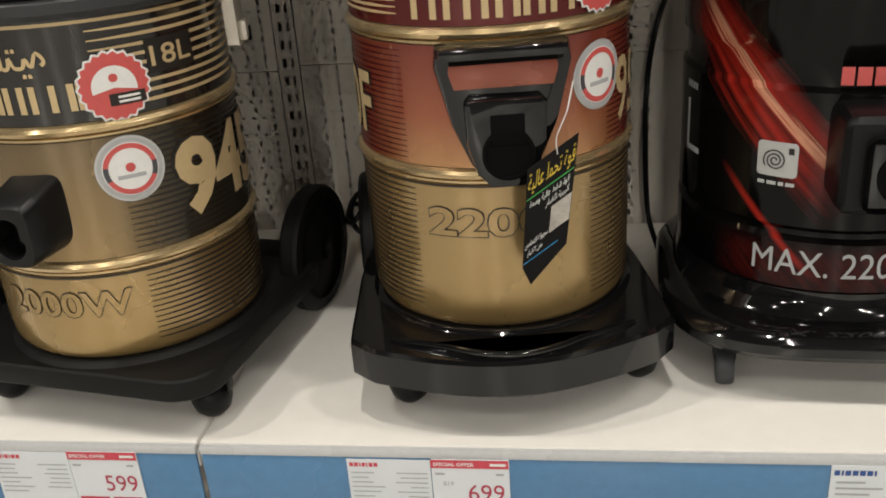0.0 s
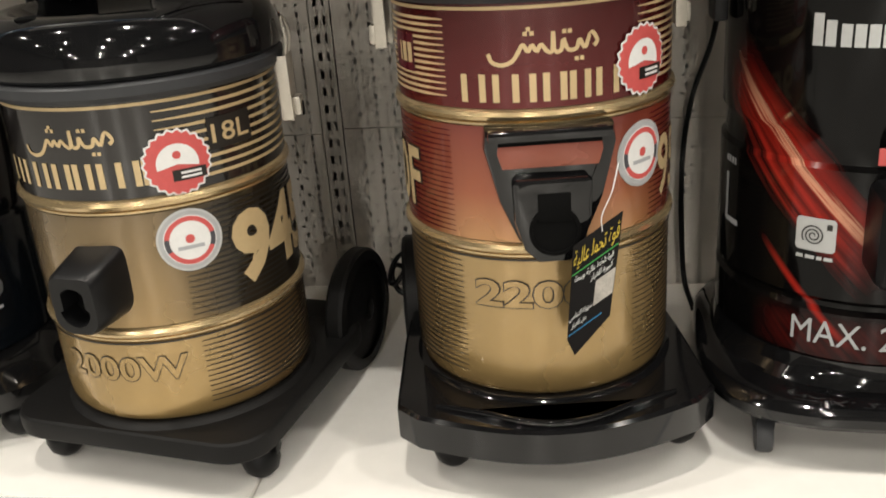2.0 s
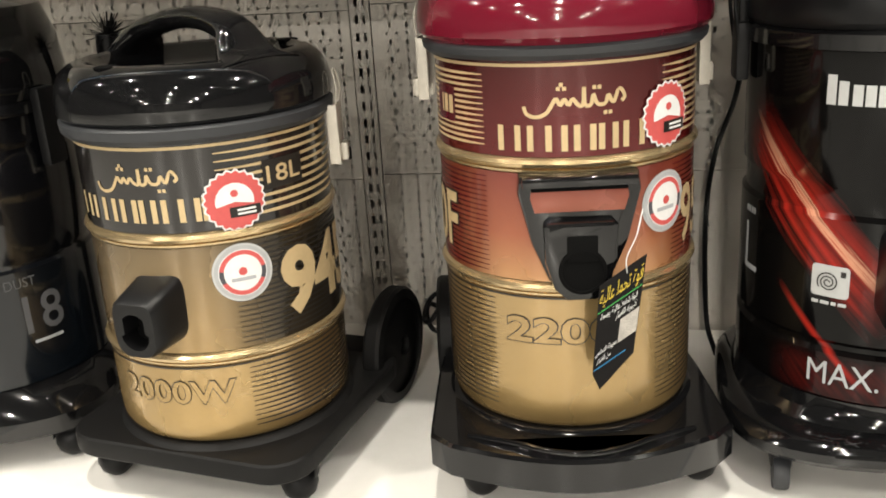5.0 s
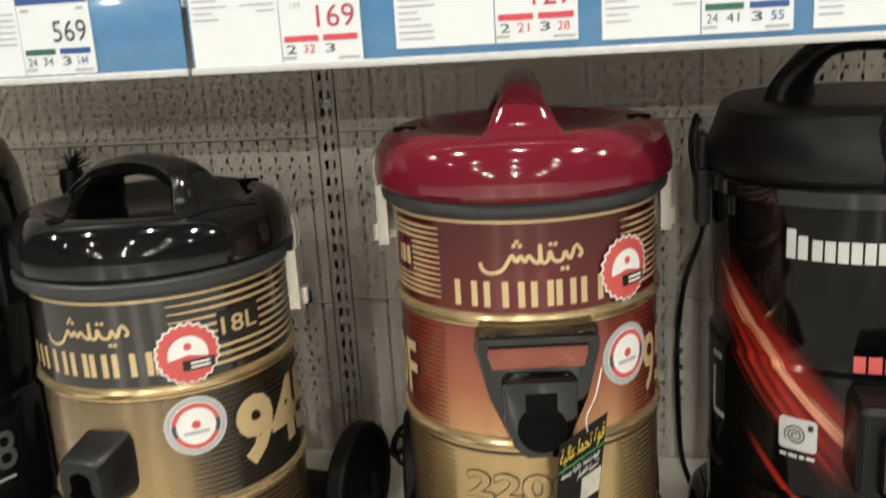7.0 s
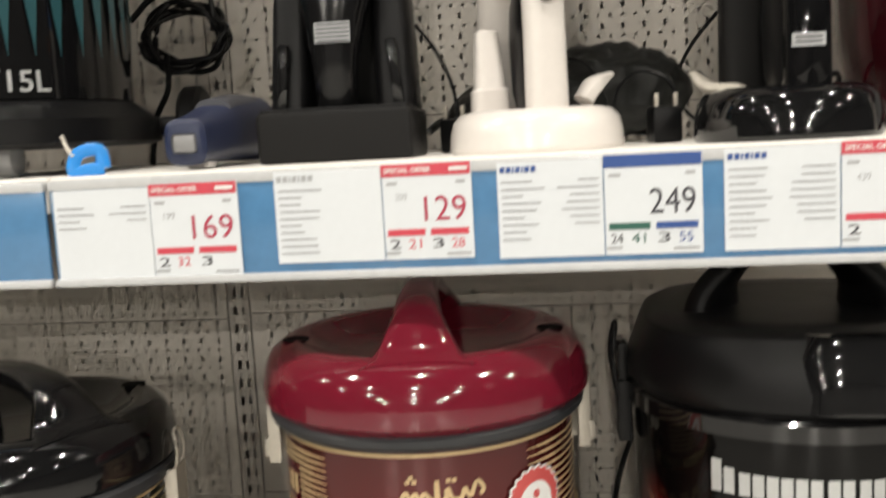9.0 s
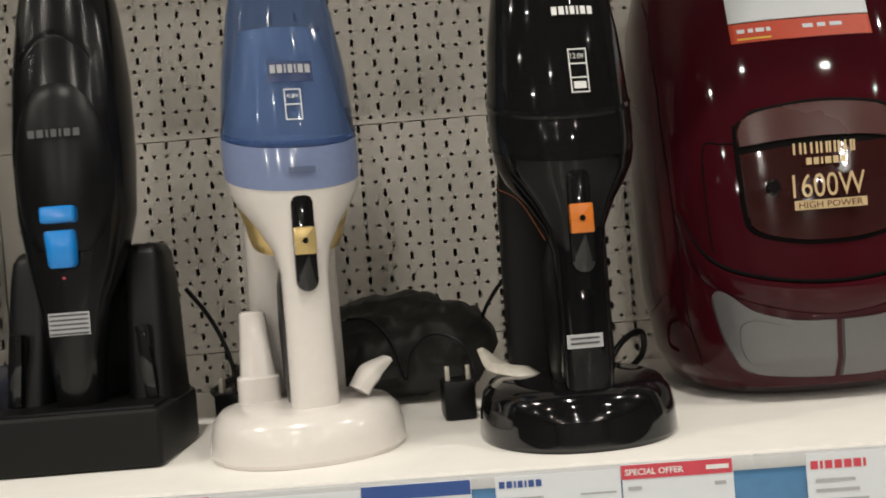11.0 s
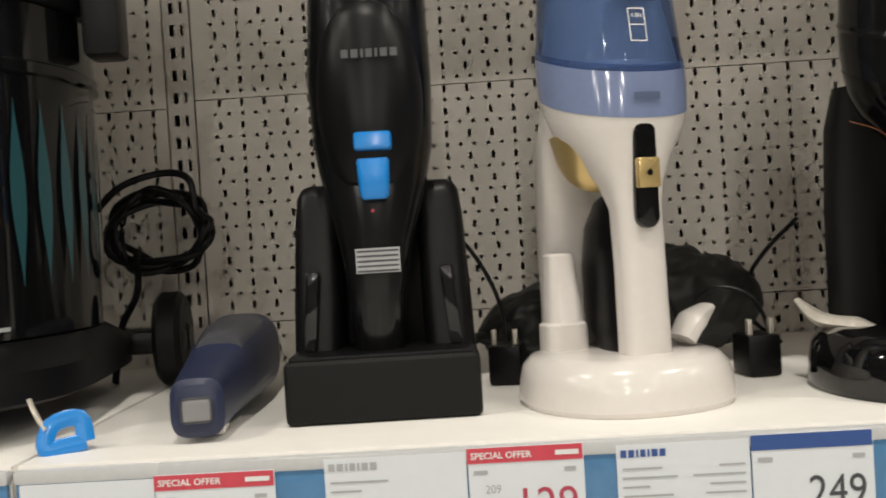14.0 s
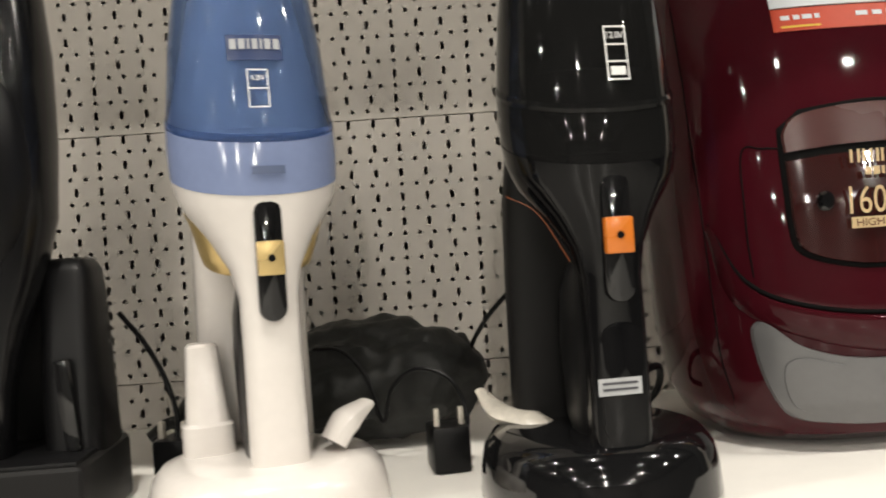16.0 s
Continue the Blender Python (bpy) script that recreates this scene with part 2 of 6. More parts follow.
def lettering(body, height, depth=0.0003, width=None, bold=0.0, slant=0.0):
    """Letters in x, z, facing -y, centred; the built-in font."""
    cu = bpy.data.curves.new("letters", "FONT")
    cu.body, cu.size, cu.align_x, cu.offset, cu.shear = body, 1.0, "LEFT", bold, slant
    cu.resolution_u = 3
    ob = bpy.data.objects.new("letters", cu)
    me = bpy.data.meshes.new_from_object(ob)
    bpy.data.objects.remove(ob)
    bm = bmesh.new()
    bm.from_mesh(me)
    bpy.data.meshes.remove(me)
    if not bm.verts:
        return bm
    xs, ys = [v.co.x for v in bm.verts], [v.co.y for v in bm.verts]
    x0, x1, y0, y1 = min(xs), max(xs), min(ys), max(ys)
    sy = height / (y1 - y0)
    sx = width / (x1 - x0) if width else sy
    for v in bm.verts:
        v.co = ((v.co.x - (x0 + x1) / 2) * sx, -depth, (v.co.y - (y0 + y1) / 2) * sy)
    return bm


def blocks(widths, height, gap, width, depth=0.0003, rise=()):
    """A mark drawn as plain upright blocks in x, z."""
    bm = bmesh.new()
    total = sum(widths) + gap * (len(widths) - 1)
    u = -total / 2
    for i, w in enumerate(widths):
        a, b = (rise[i] if i < len(rise) else (0, 1))
        x0, x1 = u * width / total, (u + w) * width / total
        z0, z1 = -height / 2 + a * height, -height / 2 + b * height
        bm.faces.new([bm.verts.new(c) for c in ((x0, -depth, z0), (x1, -depth, z0), (x1, -depth, z1), (x0, -depth, z1))])
        u += w + gap
    return bm


def sheet(w, h, x=0.0, z=0.0, depth=0.0003, nx=1):
    bm = bmesh.new()
    row = [[bm.verts.new((x - w / 2 + w * k / nx, -depth, z + s * h / 2)) for k in range(nx + 1)] for s in (-1, 1)]
    for k in range(nx):
        bm.faces.new((row[0][k], row[0][k + 1], row[1][k + 1], row[1][k]))
    return bm


def disc(r, depth=0.0003, scallop=0.0, lobes=22, count=44, r0=0.0, a0=0, a1=360):
    """A disc or ring in x, z with rings enough to follow a curved wall."""
    bm = bmesh.new()
    full = a1 - a0 >= 360
    if scallop:
        count = lobes * 4
    n = count if full else count + 1
    rows = []
    steps = 6
    for s in range(steps + 1):
        f = s / steps
        row = []
        for k in range(n):
            a = radians(a0 + (a1 - a0) * k / count)
            q = (r0 + (r - r0) * f) * (1 + scallop * f * math.cos(lobes * a))
            row.append(bm.verts.new((q * math.cos(a), -depth, q * math.sin(a))))
        rows.append(row)
    for a, b in zip(rows, rows[1:]):
        for k in range(count):
            bm.faces.new((a[k], a[(k + 1) % n], b[(k + 1) % n], b[k]))
    bmesh.ops.remove_doubles(bm, verts=bm.verts, dist=1e-6)
    return bm


def moved(bm, x=0.0, z=0.0, y=0.0):
    bmesh.ops.translate(bm, vec=(x, y, z), verts=bm.verts)
    return bm


def wrapped(bm, radius, angle, z, cut=0.010):
    """Bends a flat print in x, z round a drum of that radius, at degrees from its front."""
    bmesh.ops.triangulate(bm, faces=list(bm.faces))
    for _ in range(4):
        edges = [e for e in bm.edges if abs(e.verts[0].co.x - e.verts[1].co.x) > cut]
        if not edges:
            break
        bmesh.ops.subdivide_edges(bm, edges=edges, cuts=1)
        bmesh.ops.triangulate(bm, faces=[f for f in bm.faces if len(f.verts) > 3])
    for v in bm.verts:
        a, r = radians(angle) + v.co.x / radius, radius - v.co.y
        v.co = (r * math.sin(a), -r * math.cos(a), z + v.co.z)
    return bm


def stripes(radius, zs, a0, a1, thick, depth=0.0004, segs=20, fade=0.0):
    """Thin printed lines round a drum; fade: degrees by which every other line starts later."""
    bm = bmesh.new()
    for i, z in enumerate(zs):
        s0 = a0 + (fade * (i % 3) if a0 < a1 else 0)
        lo, hi = [], []
        for k in range(segs + 1):
            a = radians(s0 + (a1 - s0) * k / segs)
            w = thick * (0.35 + 0.65 * min(1, 4 * k / segs))
            r = radius + depth
            lo.append(bm.verts.new((r * math.sin(a), -r * math.cos(a), z - w / 2)))
            hi.append(bm.verts.new((r * math.sin(a), -r * math.cos(a), z + w / 2)))
        for k in range(segs):
            bm.faces.new((lo[k], lo[k + 1], hi[k + 1], hi[k]))
    return bm


def round_rect(hx, hy, r, steps=6, y_shift=0.0):
    pts = []
    for cx, cy, a in ((hx - r, hy - r, 0), (-hx + r, hy - r, 90), (-hx + r, -hy + r, 180), (hx - r, -hy + r, 270)):
        for k in range(steps + 1):
            t = radians(a + 90 * k / steps)
            pts.append((cx + r * math.cos(t), cy + r * math.sin(t) + y_shift))
    return pts


def cut_sheet(outline, holes, thick, material_depth):
    """A flat sheet in x, z (front at y = 0) with real holes, their walls running back by thick."""
    from mathutils.geometry import delaunay_2d_cdt
    pts, edges = [], []
    for loop in [outline] + holes:
        s = len(pts)
        pts += [Vector(p) for p in loop]
        edges += [(s + k, s + (k + 1) % len(loop)) for k in range(len(loop))]
    vs, _, fs, _, _, _ = delaunay_2d_cdt(pts, edges, [], 3, 1e-7)
    return vs, fs, [outline] + holes


def slope_joint(ob):
    """The joint between cup and body dips towards the front."""
    for v in ob.data.vertices:
        near = max(0.0, min(1.0, (v.co.z - 0.190) / 0.022, (0.300 - v.co.z) / 0.035))
        v.co.z += 0.34 * (v.co.y + 0.022) * near


def pieces(name, bm, material, owner):
    """Each separate block of a mark as a part."""
    for f in list(bm.faces):
        one = bmesh.new()
        one.faces.new([one.verts.new(v.co) for v in f.verts])
        part(name, one, material, owner)
    bm.free()


# ---- setting ----
LOW, HIGH = 0.556, 1.256          # tops of the two shelves
LOW_Y, HIGH_Y = -0.532, -0.450    # their front edges


def structure(name, bm, material, label, m=None):
    ob = part(name, bm, material, None, label)
    if m is not None:
        ob.matrix_world = m
    ob["kind"] = "structure"
    return ob


structure("floor", rbox(18, 19, 0.1, 0, (0.3, -9, -0.05)), FLOOR_M, "grey tiled shop floor")
structure("ceiling", rbox(18, 19, 0.1, 0, (0.3, -9, 4.45)), CEIL_M, "dark painted shop ceiling")
structure("wall_south", rbox(18, 0.1, 4.4, 0, (0.3, -18.4, 2.2)), WALL_M, "plain wall across the aisle")
structure("wall_east", rbox(0.1, 18.5, 4.4, 0, (9.25, -9.1, 2.2)), WALL_M, "plain end wall of the aisle")
structure("wall_west", rbox(0.1, 18.5, 4.4, 0, (-8.65, -9.1, 2.2)), WALL_M, "plain end wall of the aisle")
wall_back = structure("wall_back", rbox(18, 0.02, 4.4, 0, (0.3, 0.16, 2.2)), PEG_BACK, "back of the shop shelving, shade behind perforated panels painted near-black")


def perforated_panel():
    """One 25 cm sheet: rows of round holes and of upright slots, edges folded back."""
    pitch, w0, w1 = 0.025, 0.0165, 0.9835
    holes = []
    for k in range(-2, 80):
        x = 0.068 + 0.015 * k
        if w0 + 0.004 < x < w1 - 0.004:
            holes.append([(x + 0.0023 * math.cos(a * math.pi / 4), 0.0083 + 0.0023 * math.sin(a * math.pi / 4)) for a in range(8)])
        x = 0.068 + 0.025 * k
        if w0 + 0.004 < x < w1 - 0.004:
            top = [(x + 0.0020 * math.cos(math.pi * a / 4), 0.0202 + 0.0026 + 0.0018 * math.sin(math.pi * a / 4)) for a in range(5)]
            low = [(x + 0.0020 * math.cos(math.pi + math.pi * a / 4), 0.0202 - 0.0026 + 0.0018 * math.sin(math.pi + math.pi * a / 4)) for a in range(5)]
            holes.append(top + low)
    outline = [(w0, 0), (w1, 0), (w1, pitch), (w0, pitch)]
    vs, fs, loops = cut_sheet(outline, holes, 0.0012, 0)
    base = np.array([(v.x, 0.0, v.y) for v in vs])
    tri = [tuple(f) for f in fs]
    wall_v, wall_f = [], []
    for loop in loops[1:]:
        s, n = len(wall_v), len(loop)
        wall_v += [(x, 0.0, z) for x, z in loop] + [(x, 0.0013, z) for x, z in loop]
        wall_f += [(s + k, s + (k + 1) % n, s + n + (k + 1) % n, s + n + k) for k in range(n)]
    wall_v = np.array(wall_v)
    verts, faces = [], []
    for row in range(10):
        lift = np.array((0, 0, row * pitch - 0.25))
        s = sum(len(v) for v in verts)
        verts.append(base + lift)
        faces += [tuple(i + s for i in f) for f in tri]
        s += len(base)
        verts.append(wall_v + lift)
        faces += [tuple(i + s for i in f) for f in wall_f]
    s = sum(len(v) for v in verts)
    z0, z1, d = -0.2494, -0.0006, 0.012
    verts.append(np.array([(w0, 0, z0), (w1, 0, z0), (w1, 0, z1), (w0, 0, z1), (w0, d, z0), (w1, d, z0), (w1, d, z1), (w0, d, z1)]))
    faces += [tuple(s + i for i in f) for f in ((0, 1, 5, 4), (1, 2, 6, 5), (2, 3, 7, 6), (3, 0, 4, 7))]
    allv = np.concatenate(verts)
    allv[:, 2] = np.clip(allv[:, 2], z0, z1)
    me = bpy.data.meshes.new("panel")
    me.from_pydata(allv.tolist(), [], faces)
    me.materials.append(PEG)
    return me


PANEL = perforated_panel()
for level in range(6):
    for shift, drop in ((0.0, 0.0), (-1.0, 0.007), (1.0, 0.0)):
        if shift == 1.0 and level > 5:
            continue
        ob = part("panel", PANEL, PEG, wall_back)
        ob.location = (shift, 0, 0.55 + 0.25 * level - drop)


def upright():
    holes = []
    for k in range(70):
        z = 0.3 + 0.025 * k + 0.004
        for cx, hw in ((-0.005, 0.0028), (0.0062, 0.0018)):
            holes.append([(cx - hw, z - 0.0062), (cx + hw, z - 0.0062), (cx + hw, z + 0.0062), (cx - hw, z + 0.0062)])
    vs, fs, _ = cut_sheet([(-0.0145, 0.2), (0.0145, 0.2), (0.0145, 2.1), (-0.0145, 2.1)], holes, 0, 0)
    bm = bmesh.new()
    pv = [bm.verts.new((v.x, 0, v.y)) for v in vs]
    for f in fs:
        bm.faces.new([pv[i] for i in f])
    edge = bmesh.ops.extrude_edge_only(bm, edges=[e for e in bm.edges if len(e.link_faces) == 1])
    bmesh.ops.translate(bm, vec=(0, 0.004, 0), verts=[v for v in edge["geom"] if isinstance(v, bmesh.types.BMVert)])
    return bm


post_mesh = mesh_of(upright(), smooth=False)
for px in (-1.0, 0.0, 1.0):
    ob = structure("upright_post", post_mesh, PEG_RAIL, "slotted steel upright between perforated panels", pose(px, 0.0, 0))


def shelf(x0, x1, top, front, label):
    """A shelf bay: laminate board, plastic front edge, blue strip in a channel."""
    cx, w = (x0 + x1) / 2, x1 - x0
    ob = thing("shelf", pose(cx, 0, top), label, "shelf", "shelves of the display")
    part("board", rbox(w - 0.002, -front - 0.006, 0.03, 0.0012, (0, (front - 0.006) / 2 + 0.0, -0.015)), SHELF, ob)
    part("front_edge", joined(rbox(w - 0.002, 0.012, 0.009, 0.002, (0, front - 0.0005, -0.0065)), rbox(w - 0.002, 0.010, 0.007, 0.002, (0, front - 0.004, -0.0885))), SHELF_EDGE, ob, "grey plastic price channel edge")
    part("strip", rbox(w - 0.004, 0.004, 0.079, 0.0008, (0, front - 0.003, -0.0485)), STRIP_BLUE, ob, "blue printed insert strip")
    part("bracket", rbox(0.004, -front - 0.02, 0.06, 0.001, (-w / 2 + 0.02, front / 2, -0.06)), PEG_RAIL, ob)
    part("bracket", rbox(0.004, -front - 0.02, 0.06, 0.001, (w / 2 - 0.02, front / 2, -0.06)), PEG_RAIL, ob)
    return ob


shelf(0.021, 1.021, LOW, LOW_Y, "white laminate shelf with a blue price strip, holding drum vacuum cleaners")
shelf(-0.981, 0.019, LOW, LOW_Y, "white laminate shelf with a blue price strip, holding drum vacuum cleaners")
shelf(0.017, 1.017, HIGH, HIGH_Y, "white laminate shelf with a blue price strip, holding small vacuum cleaners")
# next two bays are out of view, added to block the steep lamp light
shelf(0.017, 1.017, 1.956, -0.43, "unseen empty white shelf with a blue strip, added as shade")
shelf(-0.985, 0.015, 1.956, -0.43, "unseen empty white shelf with a blue strip, added as shade")
shelf(-0.985, 0.015, HIGH, HIGH_Y, "white laminate shelf with a blue price strip, holding small vacuum cleaners")

# ---- drum vacuum cleaners ----


def gold_stripes(owner, name, r, z0, z1, count, a0, a1, thick, material):
    zs = [z0 + (z1 - z0) * (k + 0.5) / count for k in range(count)]
    for z in zs:
        part(name, stripes(r, (z,), a0, a1, thick), material, owner)


def latch(owner, angle, r, z):
    """A sheet steel lid clip: plate, bent lower lip and wire bail."""
    m = pose(0, 0, 0, 0, 0, angle)
    body = joined(rbox(0.034, 0.0025, 0.066, 0.001, (0, -r - 0.012, z - 0.026)), rbox(0.0025, 0.011, 0.064, 0.001, (-0.016, -r - 0.007, z - 0.026)), rbox(0.0025, 0.011, 0.064, 0.001, (0.016, -r - 0.007, z - 0.026)))
    clip = part("latch", turned(body, m), STEEL, owner, "bare steel lid clip")
    part("bail", turned(cord([(-0.010, -r - 0.010, z - 0.005), (-0.011, -r - 0.014, z + 0.022), (-0.007, -r - 0.011, z + 0.040), (0.007, -r - 0.011, z + 0.040), (0.011, -r - 0.014, z + 0.022), (0.010, -r - 0.010, z - 0.005)], 0.0014, 4), m), STEEL, clip)
    part("lip", turned(rbox(0.020, 0.009, 0.020, 0.004, (0, -r - 0.0165, z - 0.046)), m), STEEL, clip)
    part("lip_slot", turned(rbox(0.007, 0.003, 0.014, 0.001, (0, -r - 0.0205, z - 0.050)), m), DARK_GAP, clip)


def round_sticker(owner, r, angle, z, size):
    base = part("quality_sticker", wrapped(disc(size, 0.0006), r, angle, z), SILVER_INK, owner, "round silver and red paper sticker")
    for name, q0, q1, d, mt, a0, a1 in (("ring", 0.0, 0.93, 0.0009, STICKER, 0, 360), ("disc", 0.0, 0.80, 0.0012, WHITE_INK, 0, 360), ("arc", 0.62, 0.77, 0.0015, RED_FILM, 205, 335), ("arc", 0.62, 0.77, 0.0015, DARK_INK, 170, 205), ("arc", 0.62, 0.77, 0.0015, DARK_INK, -25, 10), ("arc", 0.62, 0.77, 0.0015, RED_FILM, 10, 170), ("dot", 0.0, 0.14, 0.0015, RED_FILM, 0, 360)):
        part(name, wrapped(moved(disc(size * q1, d, r0=size * q0, a0=a0, a1=a1), 0, size * (0.05 if name == "dot" else 0)), r, angle, z), mt, base)
    part("printed_bar", wrapped(sheet(size * 0.8, size * 0.12, 0, -size * 0.22, 0.0013), r, angle, z), GREY_INK, base)


def star_sticker(owner, r, angle, z, size):
    base = part("offer_sticker", wrapped(disc(size, 0.0012, 0.045), r, angle, z), WHITE_INK, owner, "scalloped red paper sticker")
    part("red_field", wrapped(disc(size * 0.93, 0.0016, 0.045), r, angle, z), RED_FILM, base)
    part("dome", wrapped(moved(disc(size * 0.62, 0.0020, a0=-12, a1=192), 0, -size * 0.04), r, angle, z), WHITE_INK, base)
    part("dot", wrapped(moved(disc(size * 0.12, 0.0024), 0, size * 0.24), r, angle, z), RED_FILM, base)
    part("band", wrapped(sheet(size * 1.0, size * 0.34, size * 0.30, -size * 0.38, 0.0022), r, angle, z), BLACK_INK, base)
    for k in range(2):
        part("printed_bar", wrapped(sheet(size * 0.6, size * 0.07, size * 0.34, -size * (0.32 + 0.13 * k), 0.0026), r, angle, z), WHITE_INK, base)


def brand_strokes(h, w, depth=0.0006):
    """The maker's mark reduced to its row of plain upright bars."""
    bars = (0.0, 0.105, 0.18, 0.285, 0.375, 0.445, 0.535, 0.585, 0.665, 0.73, 0.835, 0.93, 0.975)
    return [sheet(w * 0.036, h, w * (u - 0.49), 0, depth) for u in bars]


def brand_mark(owner, h, w, r, angle, z, material):
    for bar in brand_strokes(h, w):
        part("brand_bar", wrapped(bar, r, angle, z), material, owner)


def script_strokes(h, w, depth=0.0006):
    """The flowing mark reduced to a plain waving stroke and dots."""
    wave = [(-0.5, -0.15), (-0.47, -0.4), (-0.38, -0.5), (-0.28, -0.38), (-0.22, -0.1), (-0.18, 0.1), (-0.14, -0.12), (-0.10, 0.08), (-0.06, -0.12), (-0.02, 0.08), (0.03, -0.12), (0.08, -0.12), (0.09, 0.45), (0.10, -0.12), (0.16, -0.12), (0.18, 0.2), (0.22, -0.12), (0.30, -0.12), (0.33, 0.15), (0.38, -0.12), (0.44, 0.32), (0.5, 0.05), (0.45, -0.14)]
    path = smooth_path([(w * x, 0, h * z) for x, z in wave], 4)
    out = [bmesh.new()]
    prev = None
    for p, q in zip(path, path[1:]):
        d = (q - p).normalized()
        s = Vector((-d.z, 0, d.x)) * h * 0.065
        pair = [out[0].verts.new((v.x, -depth, v.z)) for v in (p - s, p + s)]
        if prev:
            out[0].faces.new((prev[0], pair[0], pair[1], prev[1]))
        prev = pair
    for x, z in ((-0.16, 0.42), (-0.10, 0.42), (-0.13, 0.55), (0.19, 0.42), (0.24, 0.42), (0.30, -0.42), (0.35, -0.42)):
        out.append(sheet(h * 0.13, h * 0.13, w * x, h * z, depth))
    return out


def script_mark(owner, h, w, r, angle, z, material):
    for k, bm in enumerate(script_strokes(h, w)):
        part("script_dot" if k else "script_stroke", wrapped(bm, r, angle, z, 0.02), material, owner)


def drum_lid(owner, r, z, material, handle_turn, recess_material, rise):
    """Bulging round lid with a moulded arch handle, dished on both flanks."""
    body = lathe([(r * 0.97, z), (r * 1.015, z + 0.007), (r * 1.02, z + 0.018), (r * 1.0, z + 0.034), (r * 0.955, z + 0.047), (r * 0.88, z + 0.055), (r * 0.80, z + 0.058), (r * 0.74, z + 0.055), (r * 0.62, z + 0.042), (r * 0.4, z + 0.036), (r * 0.15, z + 0.035)], 96)
    lid = part("lid", body, material, owner)
    m = pose(0, 0, 0, 0, 0, handle_turn)
    top = z + rise
    arch = sweep([(0, -r * 0.84, z + 0.046), (0, -r * 0.70, z + 0.056), (0, -r * 0.56, z + 0.056 + (rise - 0.056) * 0.52), (0, -r * 0.30, top - 0.013), (0, 0.0, top - 0.0115), (0, r * 0.30, top - 0.017), (0, r * 0.60, z + 0.056 + (rise - 0.056) * 0.40), (0, r * 0.86, z + 0.046)], [(0.052, 0.011), (0.036, 0.013), (0.021, 0.014), (0.017, 0.012), (0.016, 0.0115), (0.0165, 0.0115), (0.022, 0.012), (0.040, 0.011)], 24, 2.6, 8, (0, 0, 1))
    grip = part("handle", turned(arch, m), material, lid)
    for s in (-1, 1):
        part("vent", turned(rbox(0.024, 0.010, 0.003, 0.001, (s * r * 0.36, -r * 0.30, z + 0.0365)), m), recess_material, lid)
        part("vent_hole", turned(moved(lathe([(0.012, 0.0), (0.012, 0.0015), (0.009, 0.002)], 20), s * r * 0.78, z + 0.0562, -r * 0.16), m), DARK_GAP, lid)
    return lid


def rear_wheel(owner, x, y, r, w):
    tyre = joined(turned(lathe([(r * 0.80, -w / 2), (r * 0.96, -w / 2 + 0.001), (r, -w / 2 + 0.005), (r, w / 2 - 0.005), (r * 0.96, w / 2 - 0.001), (r * 0.80, w / 2)], 48, False), pose(0, 0, 0, 0, 90, 0)))
    ob = part("rear_wheel", moved(tyre, x, r, y), BLACK_MATT, owner)
    hub = turned(lathe([(r * 0.82, -w / 2 + 0.006), (r * 0.5, -w / 2 + 0.003), (r * 0.18, -w / 2 - 0.003), (r * 0.18, w / 2 + 0.003), (r * 0.5, w / 2 - 0.003), (r * 0.82, w / 2 - 0.006)], 48), pose(0, 0, 0, 0, 90, 0))
    part("rim", moved(hub, x, r, y), BLACK_MATT, ob)


def foot(owner, x, y, h):
    ob = part("castor", moved(lathe([(0.004, 0.0), (0.011, 0.002), (0.018, 0.009), (0.021, 0.019), (0.020, 0.028), (0.016, 0.034), (0.013, 0.036), (0.013, h)], 28), x, 0, y), BLACK_SATIN, owner)
    part("castor_hood", moved(lathe([(0.0225, h * 0.55), (0.0235, h * 0.62), (0.022, h * 0.85), (0.017, h)], 28, False, 80, 280), x, 0, y), BLACK_SATIN, ob)
    return ob


def drum_base(owner, pts, z0, z1, drum_r, drum_z, material, feet, wheels):
    plate = part("base_plate", pts if isinstance(pts, bmesh.types.BMesh) else prism(pts, z0, z1, 0.006, 3), material, owner)
    part("dish", lathe([(drum_r + 0.005, z1 - 0.001), (drum_r + 0.001, z1 + 0.003), (drum_r - 0.006, drum_z - 0.002), (drum_r - 0.02, drum_z - 0.002)], 72), material, plate)
    for x, y in feet:
        foot(owner, x, y, z0 + 0.004)
    for x, y in wheels:
        rear_wheel(owner, x, y, 0.077, 0.024)
    part("rear_axle", rbox(0.26, 0.05, 0.03, 0.008, (0, 0.16, z0 + 0.012)), BLACK_MATT, owner)
    return plate


